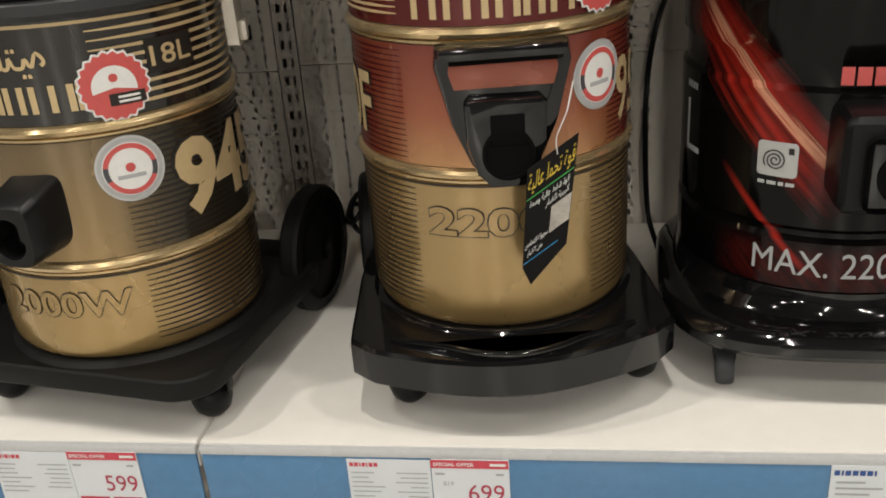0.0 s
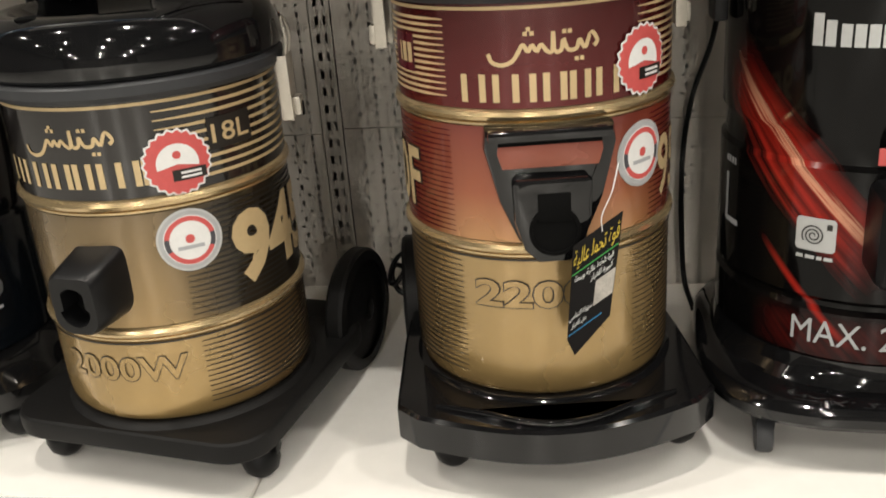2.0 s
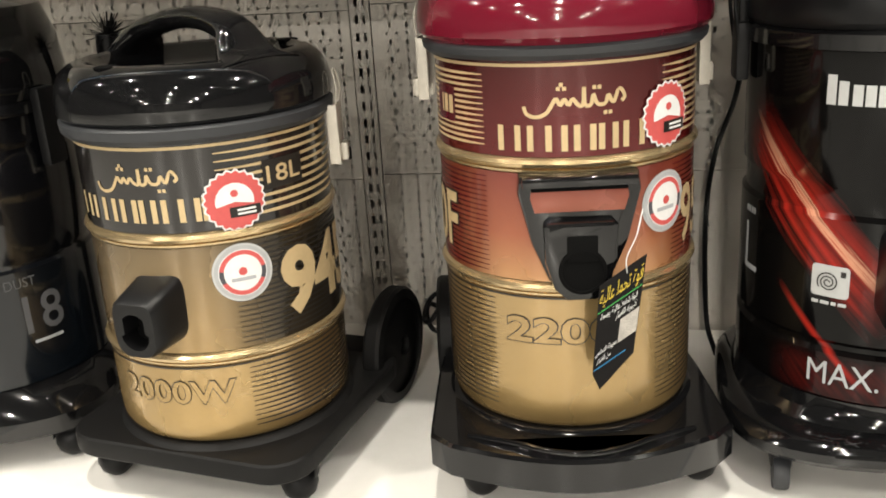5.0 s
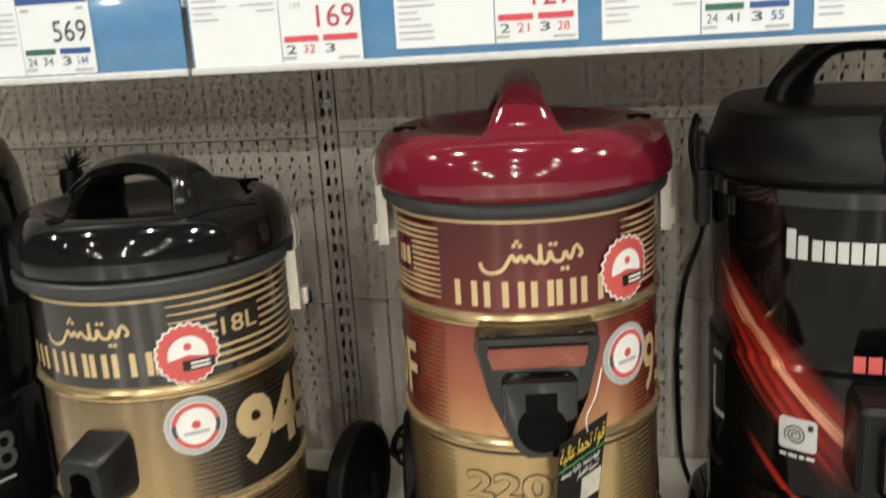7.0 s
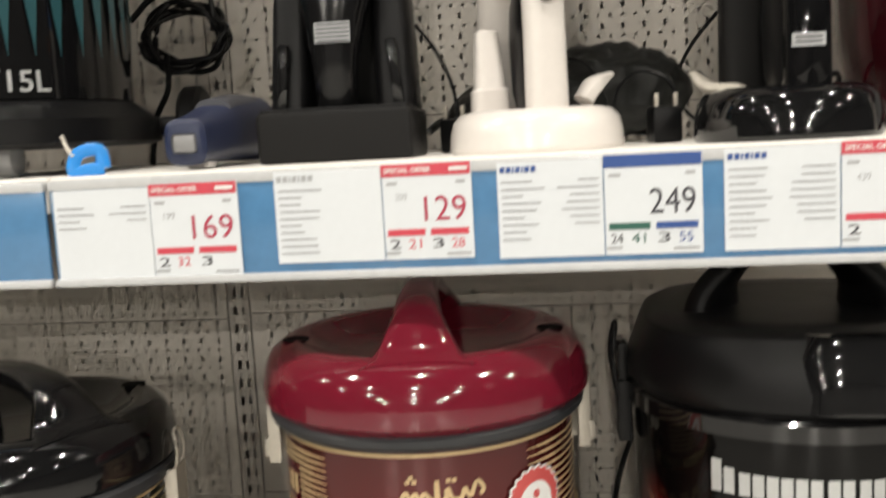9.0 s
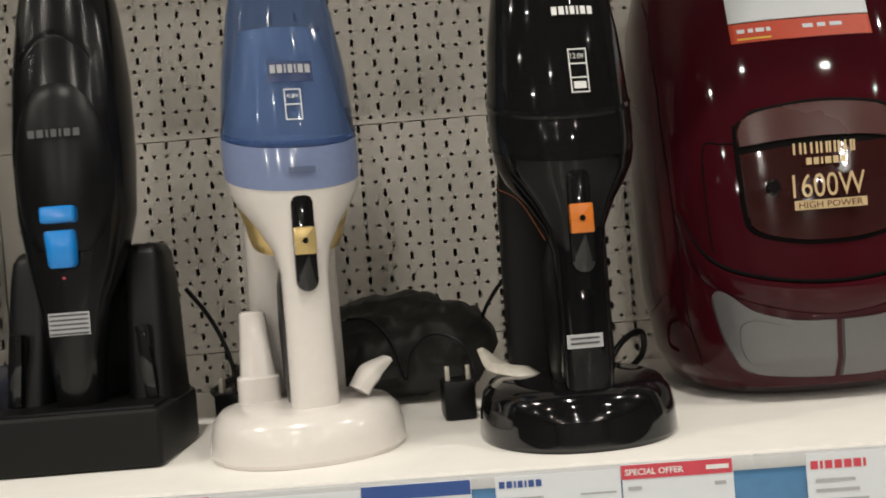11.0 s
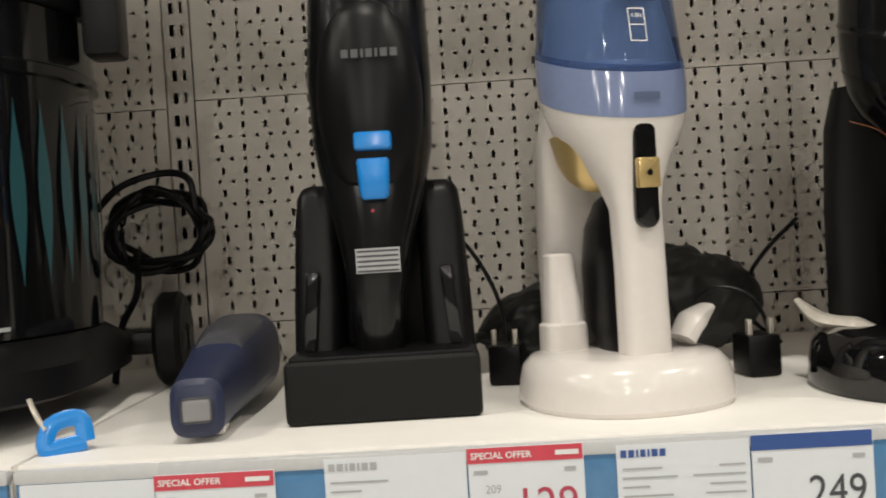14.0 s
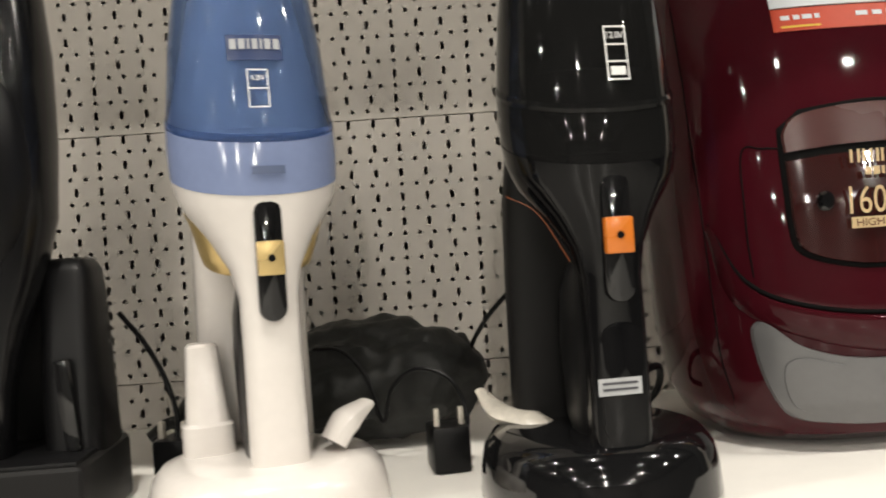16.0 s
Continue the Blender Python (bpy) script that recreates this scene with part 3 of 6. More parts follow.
def drum_body(owner, r, z, mats):
    """z: bottom, lower hoop, upper hoop, top, all above the shelf."""
    zb, z2, z1, zt = z
    low, mid, top, hoop = mats
    e = 0.008
    part("lower_band", lathe([(r - 0.010, zb - 0.004), (r - 0.004, zb), (r - 0.001, zb + 0.006), (r, zb + 0.02), (r, z2 - e)], 96), low, owner)
    part("middle_band", lathe([(r, z2 + e), (r, z1 - e)], 96, False), mid, owner)
    part("upper_band", lathe([(r, z1 + e), (r, zt)], 96, False), top, owner)
    for zc in (z2, z1):
        part("hoop", lathe([(r - 0.001, zc - e), (r + 0.0008, zc - e * 0.8), (r + 0.0008, zc - e * 0.55), (r - 0.0012, zc - e * 0.45), (r + 0.003, zc - e * 0.2), (r + 0.0045, zc + e * 0.25), (r + 0.003, zc + e * 0.7), (r - 0.0008, zc + e * 0.95), (r - 0.001, zc + e)], 96, False), hoop, owner, "rolled gold hoop")
    part("lower_line", lathe([(r + 0.0012, z2 - e - 0.0022), (r + 0.0012, z2 - e - 0.0002)], 96, False), BLACK_INK, owner)
    part("upper_line", lathe([(r + 0.0006, zt - 0.005), (r + 0.0006, zt - 0.002)], 96, False), GOLD_PRINT, owner)


def rim_ring(owner, r, z0, z1):
    part("rubber_rim", lathe([(r - 0.012, z0), (r + 0.006, z0 + 0.001), (r + 0.011, z0 + 0.006), (r + 0.012, z1 - 0.003), (r + 0.009, z1), (r - 0.01, z1 + 0.001)], 96), RUBBER, owner, "dark grey rubber rim")


R = 0.133
# black and gold one
gold_drum = thing("drum_vacuum_cleaner", pose(-0.082, -0.383, LOW, 0, 0, -10), "black and gold metal drum vacuum cleaner with a black lid", "vacuum cleaner", "drum vacuum cleaners")
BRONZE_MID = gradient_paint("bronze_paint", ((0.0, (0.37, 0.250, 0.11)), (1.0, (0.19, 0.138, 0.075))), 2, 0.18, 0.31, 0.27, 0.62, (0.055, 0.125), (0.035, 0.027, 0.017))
# lower gold band: its brown flanks paint in the dim reflections at the edges
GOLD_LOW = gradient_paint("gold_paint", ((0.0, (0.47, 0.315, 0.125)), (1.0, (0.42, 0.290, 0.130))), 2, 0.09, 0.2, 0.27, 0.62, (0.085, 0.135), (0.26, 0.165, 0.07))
BLACK_PAINT = mat("black_drum_paint", (0.012, 0.010, 0.009), 0.14, coat=0.6)
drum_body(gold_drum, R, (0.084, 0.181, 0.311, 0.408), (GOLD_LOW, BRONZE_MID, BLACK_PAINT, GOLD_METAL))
rim_ring(gold_drum, R, 0.408, 0.426)
drum_lid(gold_drum, 0.143, 0.424, BLACK_GLOSS, 68, BLACK_SATIN, 0.104)
for a in (-98, 108):
    latch(gold_drum, a, R + 0.006, 0.412)
gold_stripes(gold_drum, "gold_line", R, 0.325, 0.400, 9, 38, 118, 0.0032, GOLD_PRINT)
gold_stripes(gold_drum, "black_line", R, 0.192, 0.300, 19, 40, 118, 0.0022, BLACK_INK)
gold_stripes(gold_drum, "black_line", R, 0.095, 0.168, 13, 41, 118, 0.0024, BLACK_INK)
gold_stripes(gold_drum, "black_line", R, 0.192, 0.300, 19, -75, -118, 0.0022, BLACK_INK)
brand_mark(gold_drum, 0.024, 0.164, R, -2, 0.342, GOLD_PRINT)
script_mark(gold_drum, 0.026, 0.094, R, 2, 0.374, GOLD_PRINT)
part("capacity_panel", wrapped(sheet(0.05, 0.030, 0, 0, 0.0008, 8), R, 69, 0.366), BLACK_INK, gold_drum)
part("capacity_mark", wrapped(lettering("18L", 0.018, 0.0012, 0.042, 0.01), R, 69, 0.366), GOLD_PRINT, gold_drum)
part("power_mark", wrapped(lettering("2000W", 0.0285, 0.0007, 0.139, 0.035), R, 5, 0.1435), BLACK_INK, gold_drum)
part("power_fill", wrapped(lettering("2000W", 0.0262, 0.0011, 0.1365, 0.016), R, 5, 0.1435), GOLD_LOW, gold_drum)
part("model_shadow", wrapped(lettering("945", 0.083, 0.0008, 0.145, 0.075), R, 91, 0.247), BLACK_INK, gold_drum)
part("model_mark", wrapped(lettering("945", 0.077, 0.0013, 0.139, 0.045), R, 91, 0.247), GOLD_PRINT, gold_drum)
star_sticker(gold_drum, R + 0.001, 44.5, 0.347, 0.031)
round_sticker(gold_drum, R, 44, 0.271, 0.031)


def hooded_socket(owner):
    """Square socket whose top slopes down to a keyhole mouth."""
    rows = ((-0.112, 0.013, 0.0285, 0.203, 0.283), (-0.128, 0.013, 0.0275, 0.202, 0.276), (-0.150, 0.011, 0.0265, 0.201, 0.268), (-0.168, 0.009, 0.0255, 0.200, 0.261), (-0.172, 0.009, 0.0235, 0.202, 0.258))
    bm = bmesh.new()
    rings = []
    for y, cx, hw, z0, z1 in rows:
        hz, cz = (z1 - z0) / 2, (z0 + z1) / 2
        ring = []
        for k in range(48):
            u, w = oval(hw, hz, 5.5, k, 48)
            if w < 0:
                u *= 1 - 0.35 * (w / hz) ** 4
            ring.append(bm.verts.new((cx + u, y, cz + w)))
        rings.append(ring)
    mouth = []
    for y in (-0.172, -0.150):
        ring = []
        for k in range(48):
            a = 2 * math.pi * k / 48
            u, w = 0.0165 * math.cos(a), 0.0165 * math.sin(a)
            if w > 0:
                u, w = max(-0.0125, min(0.0125, u * 1.15)), w * 1.35
            ring.append(bm.verts.new((0.009 + u, y, 0.2255 + w)))
        mouth.append(ring)
    for a, b in list(zip(rings, rings[1:])) + [(rings[-1], mouth[0]), (mouth[0], mouth[1])]:
        for k in range(48):
            bm.faces.new((a[k], a[(k + 1) % 48], b[(k + 1) % 48], b[k]))
    bm.faces.new(rings[0])
    ob = part("hose_inlet", bm, INLET, owner, "black hooded hose socket with a keyhole mouth")
    cap = turned(disc(0.024), pose(0.009, -0.149, 0.229))
    part("socket_floor", cap, DARK_GAP, ob)
    return ob


hooded_socket(gold_drum)
plate_pts = round_rect(0.152, 0.15, 0.045, 6, 0.008)
drum_base(gold_drum, plate_pts, 0.050, 0.075, R, 0.083, BLACK_MATT, ((-0.122, -0.092), (0.118, -0.080)), ((-0.132, 0.165), (0.132, 0.165)))

# red and gold one
red_drum = thing("drum_vacuum_cleaner", pose(0.310, -0.344, LOW, 0, 0, 8.6), "wine red and gold metal drum vacuum cleaner with a red lid", "vacuum cleaner", "drum vacuum cleaners")
RED_TOP = gradient_paint("wine_drum_paint", ((0.0, (0.13, 0.012, 0.012)), (1.0, (0.085, 0.010, 0.010))), 2, 0.37, 0.47, 0.25, 0.5)
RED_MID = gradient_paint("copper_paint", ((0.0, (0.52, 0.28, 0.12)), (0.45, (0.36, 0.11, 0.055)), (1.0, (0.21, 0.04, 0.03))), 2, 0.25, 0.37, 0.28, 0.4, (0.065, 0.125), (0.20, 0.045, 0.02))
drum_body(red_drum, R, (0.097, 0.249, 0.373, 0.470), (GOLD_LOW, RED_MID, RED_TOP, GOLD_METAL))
rim_ring(red_drum, R, 0.470, 0.485)
drum_lid(red_drum, 0.147, 0.485, WINE, -2, WINE_DARK, 0.108)
for a in (-99, 99):
    latch(red_drum, a, R + 0.006, 0.476)
gold_stripes(red_drum, "gold_line", R, 0.388, 0.460, 11, 38, 82, 0.0026, GOLD_PRINT)
gold_stripes(red_drum, "gold_line", R, 0.388, 0.460, 13, -40, -84, 0.0026, GOLD_PRINT)
gold_stripes(red_drum, "dark_line", R, 0.260, 0.362, 20, -40, -112, 0.0020, WINE_DARK)
gold_stripes(red_drum, "dark_line", R, 0.260, 0.362, 20, 46, 112, 0.0020, WINE_DARK)
gold_stripes(red_drum, "dark_line", R, 0.112, 0.236, 22, -38, -112, 0.0020, BLACK_INK)
gold_stripes(red_drum, "dark_line", R, 0.112, 0.236, 22, 36, 112, 0.0020, BLACK_INK)
brand_mark(red_drum, 0.0245, 0.164, R, 3, 0.399, GOLD_PRINT)
script_mark(red_drum, 0.028, 0.094, R, -1, 0.433, GOLD_PRINT)
part("capacity_panel", wrapped(sheet(0.040, 0.034, 0, 0, 0.0008, 8), R, -66, 0.425), WINE_DARK, red_drum)
part("capacity_mark", wrapped(blocks((0.4, 0.9, 0.9), 0.018, 0.3, 0.024, 0.0012), R, -64, 0.425), GOLD_PRINT, red_drum)
part("power_mark", wrapped(lettering("2200", 0.030, 0.0007, 0.114, 0.045), R, -8, 0.2045), BLACK_INK, red_drum)
part("power_fill", wrapped(lettering("2200", 0.0277, 0.0011, 0.1117, 0.022), R, -8, 0.2045), GOLD_LOW, red_drum)
part("model_shadow", wrapped(lettering("950F", 0.066, 0.0008, 0.125, 0.04), R, -86, 0.304), BLACK_INK, red_drum)
part("model_mark", wrapped(lettering("950F", 0.062, 0.0013, 0.120, 0.02), R, -86, 0.304), GOLD_PRINT, red_drum)
part("model_mark", wrapped(lettering("950F", 0.062, 0.0013, 0.120, 0.02), R, 78, 0.304), GOLD_PRINT, red_drum)
star_sticker(red_drum, R + 0.001, 40.5, 0.411, 0.031)
round_sticker(red_drum, R, 41, 0.325, 0.031)


def flat_outline(points, depth, front, bevel=0.003):
    """An outline in x, z made into a slab whose face looks to -y."""
    return turned(prism([(x, z) for x, z in points], 0, depth, bevel), Matrix(((1, 0, 0, 0), (0, 0, -1, front), (0, 1, 0, 0), (0, 0, 0, 1))))


socket = part("hose_bracket", flat_outline([(-0.056, 0.366), (0.056, 0.366), (0.058, 0.350), (0.046, 0.300), (0.030, 0.262), (0.014, 0.250), (-0.014, 0.250), (-0.030, 0.262), (-0.046, 0.300), (-0.058, 0.350)], 0.024, -0.118, 0.005), BLACK_GLOSS, red_drum, "glossy black hose bracket with a lift slot")
part("lift_slot", flat_outline([(-0.045, 0.352), (0.045, 0.352), (0.046, 0.345), (0.042, 0.331), (-0.042, 0.331), (-0.046, 0.345)], 0.0015, -0.1415, 0.0006), RED_MID, socket)
part("slot_shadow", rbox(0.09, 0.004, 0.004, 0.001, (0, -0.1425, 0.3535)), DARK_GAP, socket)
part("grip_bar", rbox(0.108, 0.014, 0.011, 0.004, (0, -0.146, 0.362)), BLACK_GLOSS, socket)
part("nozzle_ring", flat_outline([(-0.035, 0.320), (-0.031, 0.324), (0.031, 0.324), (0.035, 0.320), (0.034, 0.285), (0.026, 0.258), (0.014, 0.246), (-0.014, 0.246), (-0.026, 0.258), (-0.034, 0.285)], 0.014, -0.141, 0.004), BLACK_GLOSS, socket)
part("socket_hole", turned(lathe([(0.021, 0), (0.023, 0.0014), (0.020, 0.0016), (0.018, -0.01)], 32), pose(0.001, -0.1555, 0.276, 90, 0, 0)), DARK_GAP, socket)
part("key_slot", rbox(0.029, 0.003, 0.026, 0.001, (0.001, -0.1552, 0.298)), DARK_GAP, socket)
arc_front = [(-0.154 + 0.308 * k / 16, -0.138 - 0.050 * math.cos(math.pi * (k / 16 - 0.5))) for k in range(17)]
red_plate = [(0.140, 0.150), (-0.140, 0.150), (-0.152, 0.02), (-0.156, -0.10), (-0.156, -0.125)] + arc_front[1:-1] + [(0.156, -0.125), (0.156, -0.10), (0.152, 0.02)]
arc = [math.cos(math.pi * (k / 16 - 0.5)) for k in range(17)]
slot = [(-0.090 + 0.180 * k / 16, -0.1395) for k in range(17)] + [(0.090 - 0.180 * k / 16, -0.1405 - 0.036 * arc[k]) for k in range(1, 16)]


def slotted_plate(outline, hole, z0, z1):
    """A thick plate with one opening through it and softened rims."""
    bm = bmesh.new()
    rim = 0.003
    cx, cy = sum(p[0] for p in outline) / len(outline), sum(p[1] for p in outline) / len(outline)
    inner = [(x - math.copysign(min(rim, abs(x - cx)), x - cx), y - math.copysign(min(rim, abs(y - cy)), y - cy)) for x, y in outline]
    vs, fs, _ = cut_sheet(inner, [hole], 0, 0)
    for z in (z0, z1):
        row = [bm.verts.new((v.x, v.y, z)) for v in vs]
        for f in fs:
            bm.faces.new([row[k] for k in f])
    rings = [[bm.verts.new((x, y, z)) for x, y in loop] for loop, z in ((inner, z0), (outline, z0 + rim), (outline, z1 - rim), (inner, z1))]
    walls = [[bm.verts.new((x, y, z)) for x, y in hole] for z in (z0, z1)]
    for a, b in list(zip(rings, rings[1:])) + [(walls[0], walls[1])]:
        n = len(a)
        for k in range(n):
            bm.faces.new((a[k], a[(k + 1) % n], b[(k + 1) % n], b[k]))
    bmesh.ops.remove_doubles(bm, verts=bm.verts, dist=1e-6)
    return bm


drum_base(red_drum, slotted_plate(red_plate, slot, 0.052, 0.090), 0.052, 0.090, R, 0.0965, BLACK_GLOSS, ((-0.105, -0.095), (0.132, -0.08)), ((-0.145, 0.165), (0.145, 0.165)))
part("carry_lip", sweep([(-0.116, -0.130, 0.0885), (-0.096, -0.141, 0.0910)] + [(-0.090 + 0.180 * k / 8, -0.1410 - 0.0375 * arc[2 * k], 0.0925) for k in range(1, 8)] + [(0.096, -0.141, 0.0910), (0.116, -0.130, 0.0885)], [(0.0028, 0.0045)] * 4, 12, 2.4, 4), BLACK_GLOSS, red_drum)
# hang tag on a string
tag = thing("hang_tag", pose(0.366, -0.499, LOW + 0.232, 6, 4, 28), "black printed card hang tag on a white string", "hang tag")
part("card", flat_outline([(-0.0225, 0.034), (0.0225, 0.062), (0.0225, -0.043), (0.006, -0.062), (-0.0094, -0.080), (-0.0190, -0.062)], 0.0008, 0.0, 0.0), mat("black_printed_card", (0.010, 0.009, 0.009), 0.6, spec=0.12), tag)


def tag_print(name, bm, m, z=0.0):
    """Prints run up to the side as the tag hangs askew."""
    part(name, moved(turned(bm, Matrix(((1, 0, 0, 0), (0, 1, 0, -0.001), (0.62, 0, 1, 0), (0, 0, 0, 1)))), 0, z), m, tag)


tag_print("heading", moved(lettering("\ufe94\ufef4\ufedf\ufe8e\ufecb \ufedf\ufee4\ufea4\ufe97 \ufe93\ufeee\ufed7", 0.021, 0.0003, 0.042), 0, 0.031), YELLOW_INK)
tag_print("green_line", sheet(0.043, 0.0012, 0, 0.018), mat("green_line_ink", (0.05, 0.4, 0.08), 0.5))
tag_print("words", lettering("\ufe94\ufecc\ufeb3\ufeed \ufe94\ufef4\ufedf\ufe8e\ufecb \ufec2\ufed4\ufeb7 \ufe93\ufeee\ufed7", 0.0085, 0.0003, 0.036, 0.01), WHITE_INK, 0.0105)
tag_print("words", moved(lettering("\ufead\ufe8e\ufe92\ufed0\ufee0\ufedf \ufe93\ufeae\ufef4\ufe92\ufedb", 0.0085, 0.0003, 0.021, 0.01), 0.008), WHITE_INK, 0.001)
tag_print("words", moved(lettering("\ufeba\ufee0\ufea8\ufe98\ufedf\ufe8d \ufe94\ufedf\ufeee\ufeec\ufeb3", 0.0075, 0.0003, 0.021, 0.01), -0.0085), WHITE_INK, -0.0285)
tag_print("words", moved(lettering("\ufead\ufe8e\ufe92\ufed0\ufedf\ufe8d \ufee6\ufee3", 0.0075, 0.0003, 0.014, 0.01), -0.0095), WHITE_INK, -0.038)
tag_print("photo_panel", sheet(0.0185, 0.026, 0.0125, -0.0185), mat("pale_print", (0.45, 0.42, 0.38), 0.5, vary=0.5, scale=300))
tag_print("blue_line", sheet(0.032, 0.0012, -0.003, -0.046), mat("blue_line_ink", (0.03, 0.25, 0.5), 0.5))
part("string", cord([(0.004, -0.001, 0.045), (0.000, -0.004, 0.062), (0.006, -0.006, 0.085), (0.010, -0.004, 0.110), (0.006, -0.006, 0.085)], 0.0005, 6), WHITE_INK, tag)

# black and red one


def flame_paint():
    """Black lacquer printed with slanting red streaks."""
    m = mat("black_red_flame_print", (0.010, 0.009, 0.009), 0.09, coat=0.0, spec=0.2)
    n, l = m.node_tree.nodes, m.node_tree.links

    def op(kind, a, b=None, c=None):
        k = n.new("ShaderNodeMath")
        k.operation = kind
        for i, v in enumerate((a, b, c)):
            if v is None:
                continue
            if isinstance(v, float):
                k.inputs[i].default_value = v
            else:
                l.new(v, k.inputs[i])
        return k.outputs[0]

    def window(v, lo, hi, soft):
        up, down = n.new("ShaderNodeMapRange"), n.new("ShaderNodeMapRange")
        for k, a, b in ((up, lo - soft, lo + soft), (down, hi + soft, hi - soft)):
            k.interpolation_type = "SMOOTHSTEP"
            k.inputs["From Min"].default_value, k.inputs["From Max"].default_value = a, b
            l.new(v, k.inputs["Value"])
        return op("MULTIPLY", up.outputs[0], down.outputs[0])

    tc, sep = n.new("ShaderNodeTexCoord"), n.new("ShaderNodeSeparateXYZ")
    l.new(tc.outputs["Object"], sep.inputs[0])
    u = op("MULTIPLY", op("ARCTAN2", sep.outputs[0], op("MULTIPLY", sep.outputs[1], -1.0)), 0.150)
    across = op("ADD", sep.outputs[2], op("MULTIPLY", u, 1.05))
    along = op("SUBTRACT", u, op("MULTIPLY", sep.outputs[2], 0.9))
    vec = n.new("ShaderNodeCombineXYZ")
    l.new(op("MULTIPLY", across, 120.0), vec.inputs[0])
    l.new(op("MULTIPLY", along, 6.0), vec.inputs[1])
    streak = n.new("ShaderNodeTexNoise")
    streak.inputs["Scale"].default_value, streak.inputs["Detail"].default_value = 1.0, 4
    l.new(vec.outputs[0], streak.inputs["Vector"])
    edge = op("ADD", across, op("MULTIPLY", op("SUBTRACT", streak.outputs["Fac"], 0.5), 0.05))
    main = op("MULTIPLY", window(edge, 0.150, 0.228, 0.018), window(along, -0.50, -0.235, 0.06))
    thin = op("MULTIPLY", window(across, 0.080, 0.088, 0.004), window(along, -0.31, -0.17, 0.03))
    floor_glow = op("MULTIPLY", window(sep.outputs[2], 0.110, 0.150, 0.012), window(u, -0.125, 0.2, 0.02))
    grain = n.new("ShaderNodeMapRange")
    grain.inputs["From Min"].default_value, grain.inputs["From Max"].default_value = 0.32, 0.62
    grain.inputs["To Min"].default_value = 0.25
    l.new(streak.outputs["Fac"], grain.inputs["Value"])
    red = op("MINIMUM", op("ADD", op("MULTIPLY", main, grain.outputs[0]), op("ADD", thin, op("MULTIPLY", op("MULTIPLY", floor_glow, grain.outputs[0]), 0.14))), 1.0)
    hot = op("MULTIPLY", window(edge, 0.196, 0.204, 0.004), main)
    ramp = n.new("ShaderNodeMix")
    ramp.data_type = "RGBA"
    l.new(red, ramp.inputs[0])
    ramp.inputs[6].default_value, ramp.inputs[7].default_value = (0.003, 0.0028, 0.0028, 1), (0.31, 0.019, 0.012, 1)
    tip = n.new("ShaderNodeMix")
    tip.data_type = "RGBA"
    l.new(op("MULTIPLY", hot, 0.7), tip.inputs[0])
    l.new(ramp.outputs[2], tip.inputs[6])
    tip.inputs[7].default_value = (0.75, 0.40, 0.25, 1)
    for k in n:
        if k.bl_idname == "ShaderNodeMix" and k.blend_type == "MULTIPLY":
            l.new(tip.outputs[2], k.inputs[6])
    return m


BIG = 0.150
FLAME = flame_paint()
black_drum = thing("drum_vacuum_cleaner", pose(0.652, -0.287, LOW, 0, 0, -3), "tall black drum vacuum cleaner with red flame print", "vacuum cleaner", "drum vacuum cleaners")
part("drum", lathe([(BIG - 0.004, 0.105), (BIG, 0.110), (BIG, 0.158), (BIG - 0.004, 0.163), (BIG - 0.004, 0.168), (BIG, 0.173), (BIG, 0.300), (BIG - 0.004, 0.305), (BIG - 0.004, 0.330), (BIG, 0.336), (BIG, 0.47)], 96), FLAME, black_drum)
part("rim", lathe([(BIG + 0.001, 0.460), (BIG + 0.007, 0.462), (BIG + 0.007, 0.476), (BIG + 0.003, 0.480), (BIG - 0.02, 0.480)], 96), BLACK_GLOSS, black_drum)
head = part("motor_head", loft([(0.480, 0, 0, 0.152, 0.152, 2.1), (0.486, 0, 0, 0.156, 0.156, 2.2), (0.500, 0, 0, 0.155, 0.155, 2.4), (0.534, 0, 0, 0.142, 0.144, 2.8), (0.542, 0, 0, 0.138, 0.140, 2.8), (0.547, 0, 0, 0.128, 0.130, 2.8), (0.548, 0, 0, 0.09, 0.1, 2.6)], 72), BLACK_SATIN, black_drum, "matt black motor head")
part("front_panel", loft([(0.486, 0.035, -0.1165, 0.062, 0.0445, 4), (0.530, 0.035, -0.1135, 0.058, 0.0425, 4), (0.546, 0.035, -0.1085, 0.052, 0.038, 4)], 40), BLACK_GLOSS, head)
part("carry_handle", sweep([(-0.078, -0.02, 0.540), (-0.066, -0.02, 0.574), (-0.042, -0.02, 0.597), (-0.006, -0.02, 0.602), (0.030, -0.02, 0.597), (0.054, -0.02, 0.574), (0.066, -0.02, 0.540)], [(0.036, 0.016), (0.030, 0.013), (0.026, 0.011), (0.024, 0.0105), (0.026, 0.011), (0.030, 0.013), (0.036, 0.016)], 20, 3, 8, (0, 0.2, 1)), BLACK_SATIN, head)
for a in (-84, 84):
    clip = part("side_clip", turned(joined(rbox(0.034, 0.014, 0.060, 0.004, (0, -BIG - 0.010, 0.450)), rbox(0.026, 0.010, 0.050, 0.004, (0, -BIG - 0.010, 0.490))), pose(0, 0, 0, 0, 0, a)), BLACK_SATIN, black_drum)
    part("bail", turned(cord([(-0.014, -BIG - 0.014, 0.455), (-0.016, -BIG - 0.020, 0.50), (-0.010, -BIG - 0.016, 0.53), (0.010, -BIG - 0.016, 0.53), (0.016, -BIG - 0.020, 0.50), (0.014, -BIG - 0.014, 0.455)], 0.0022, 4), pose(0, 0, 0, 0, 0, a)), BLACK_SATIN, clip)
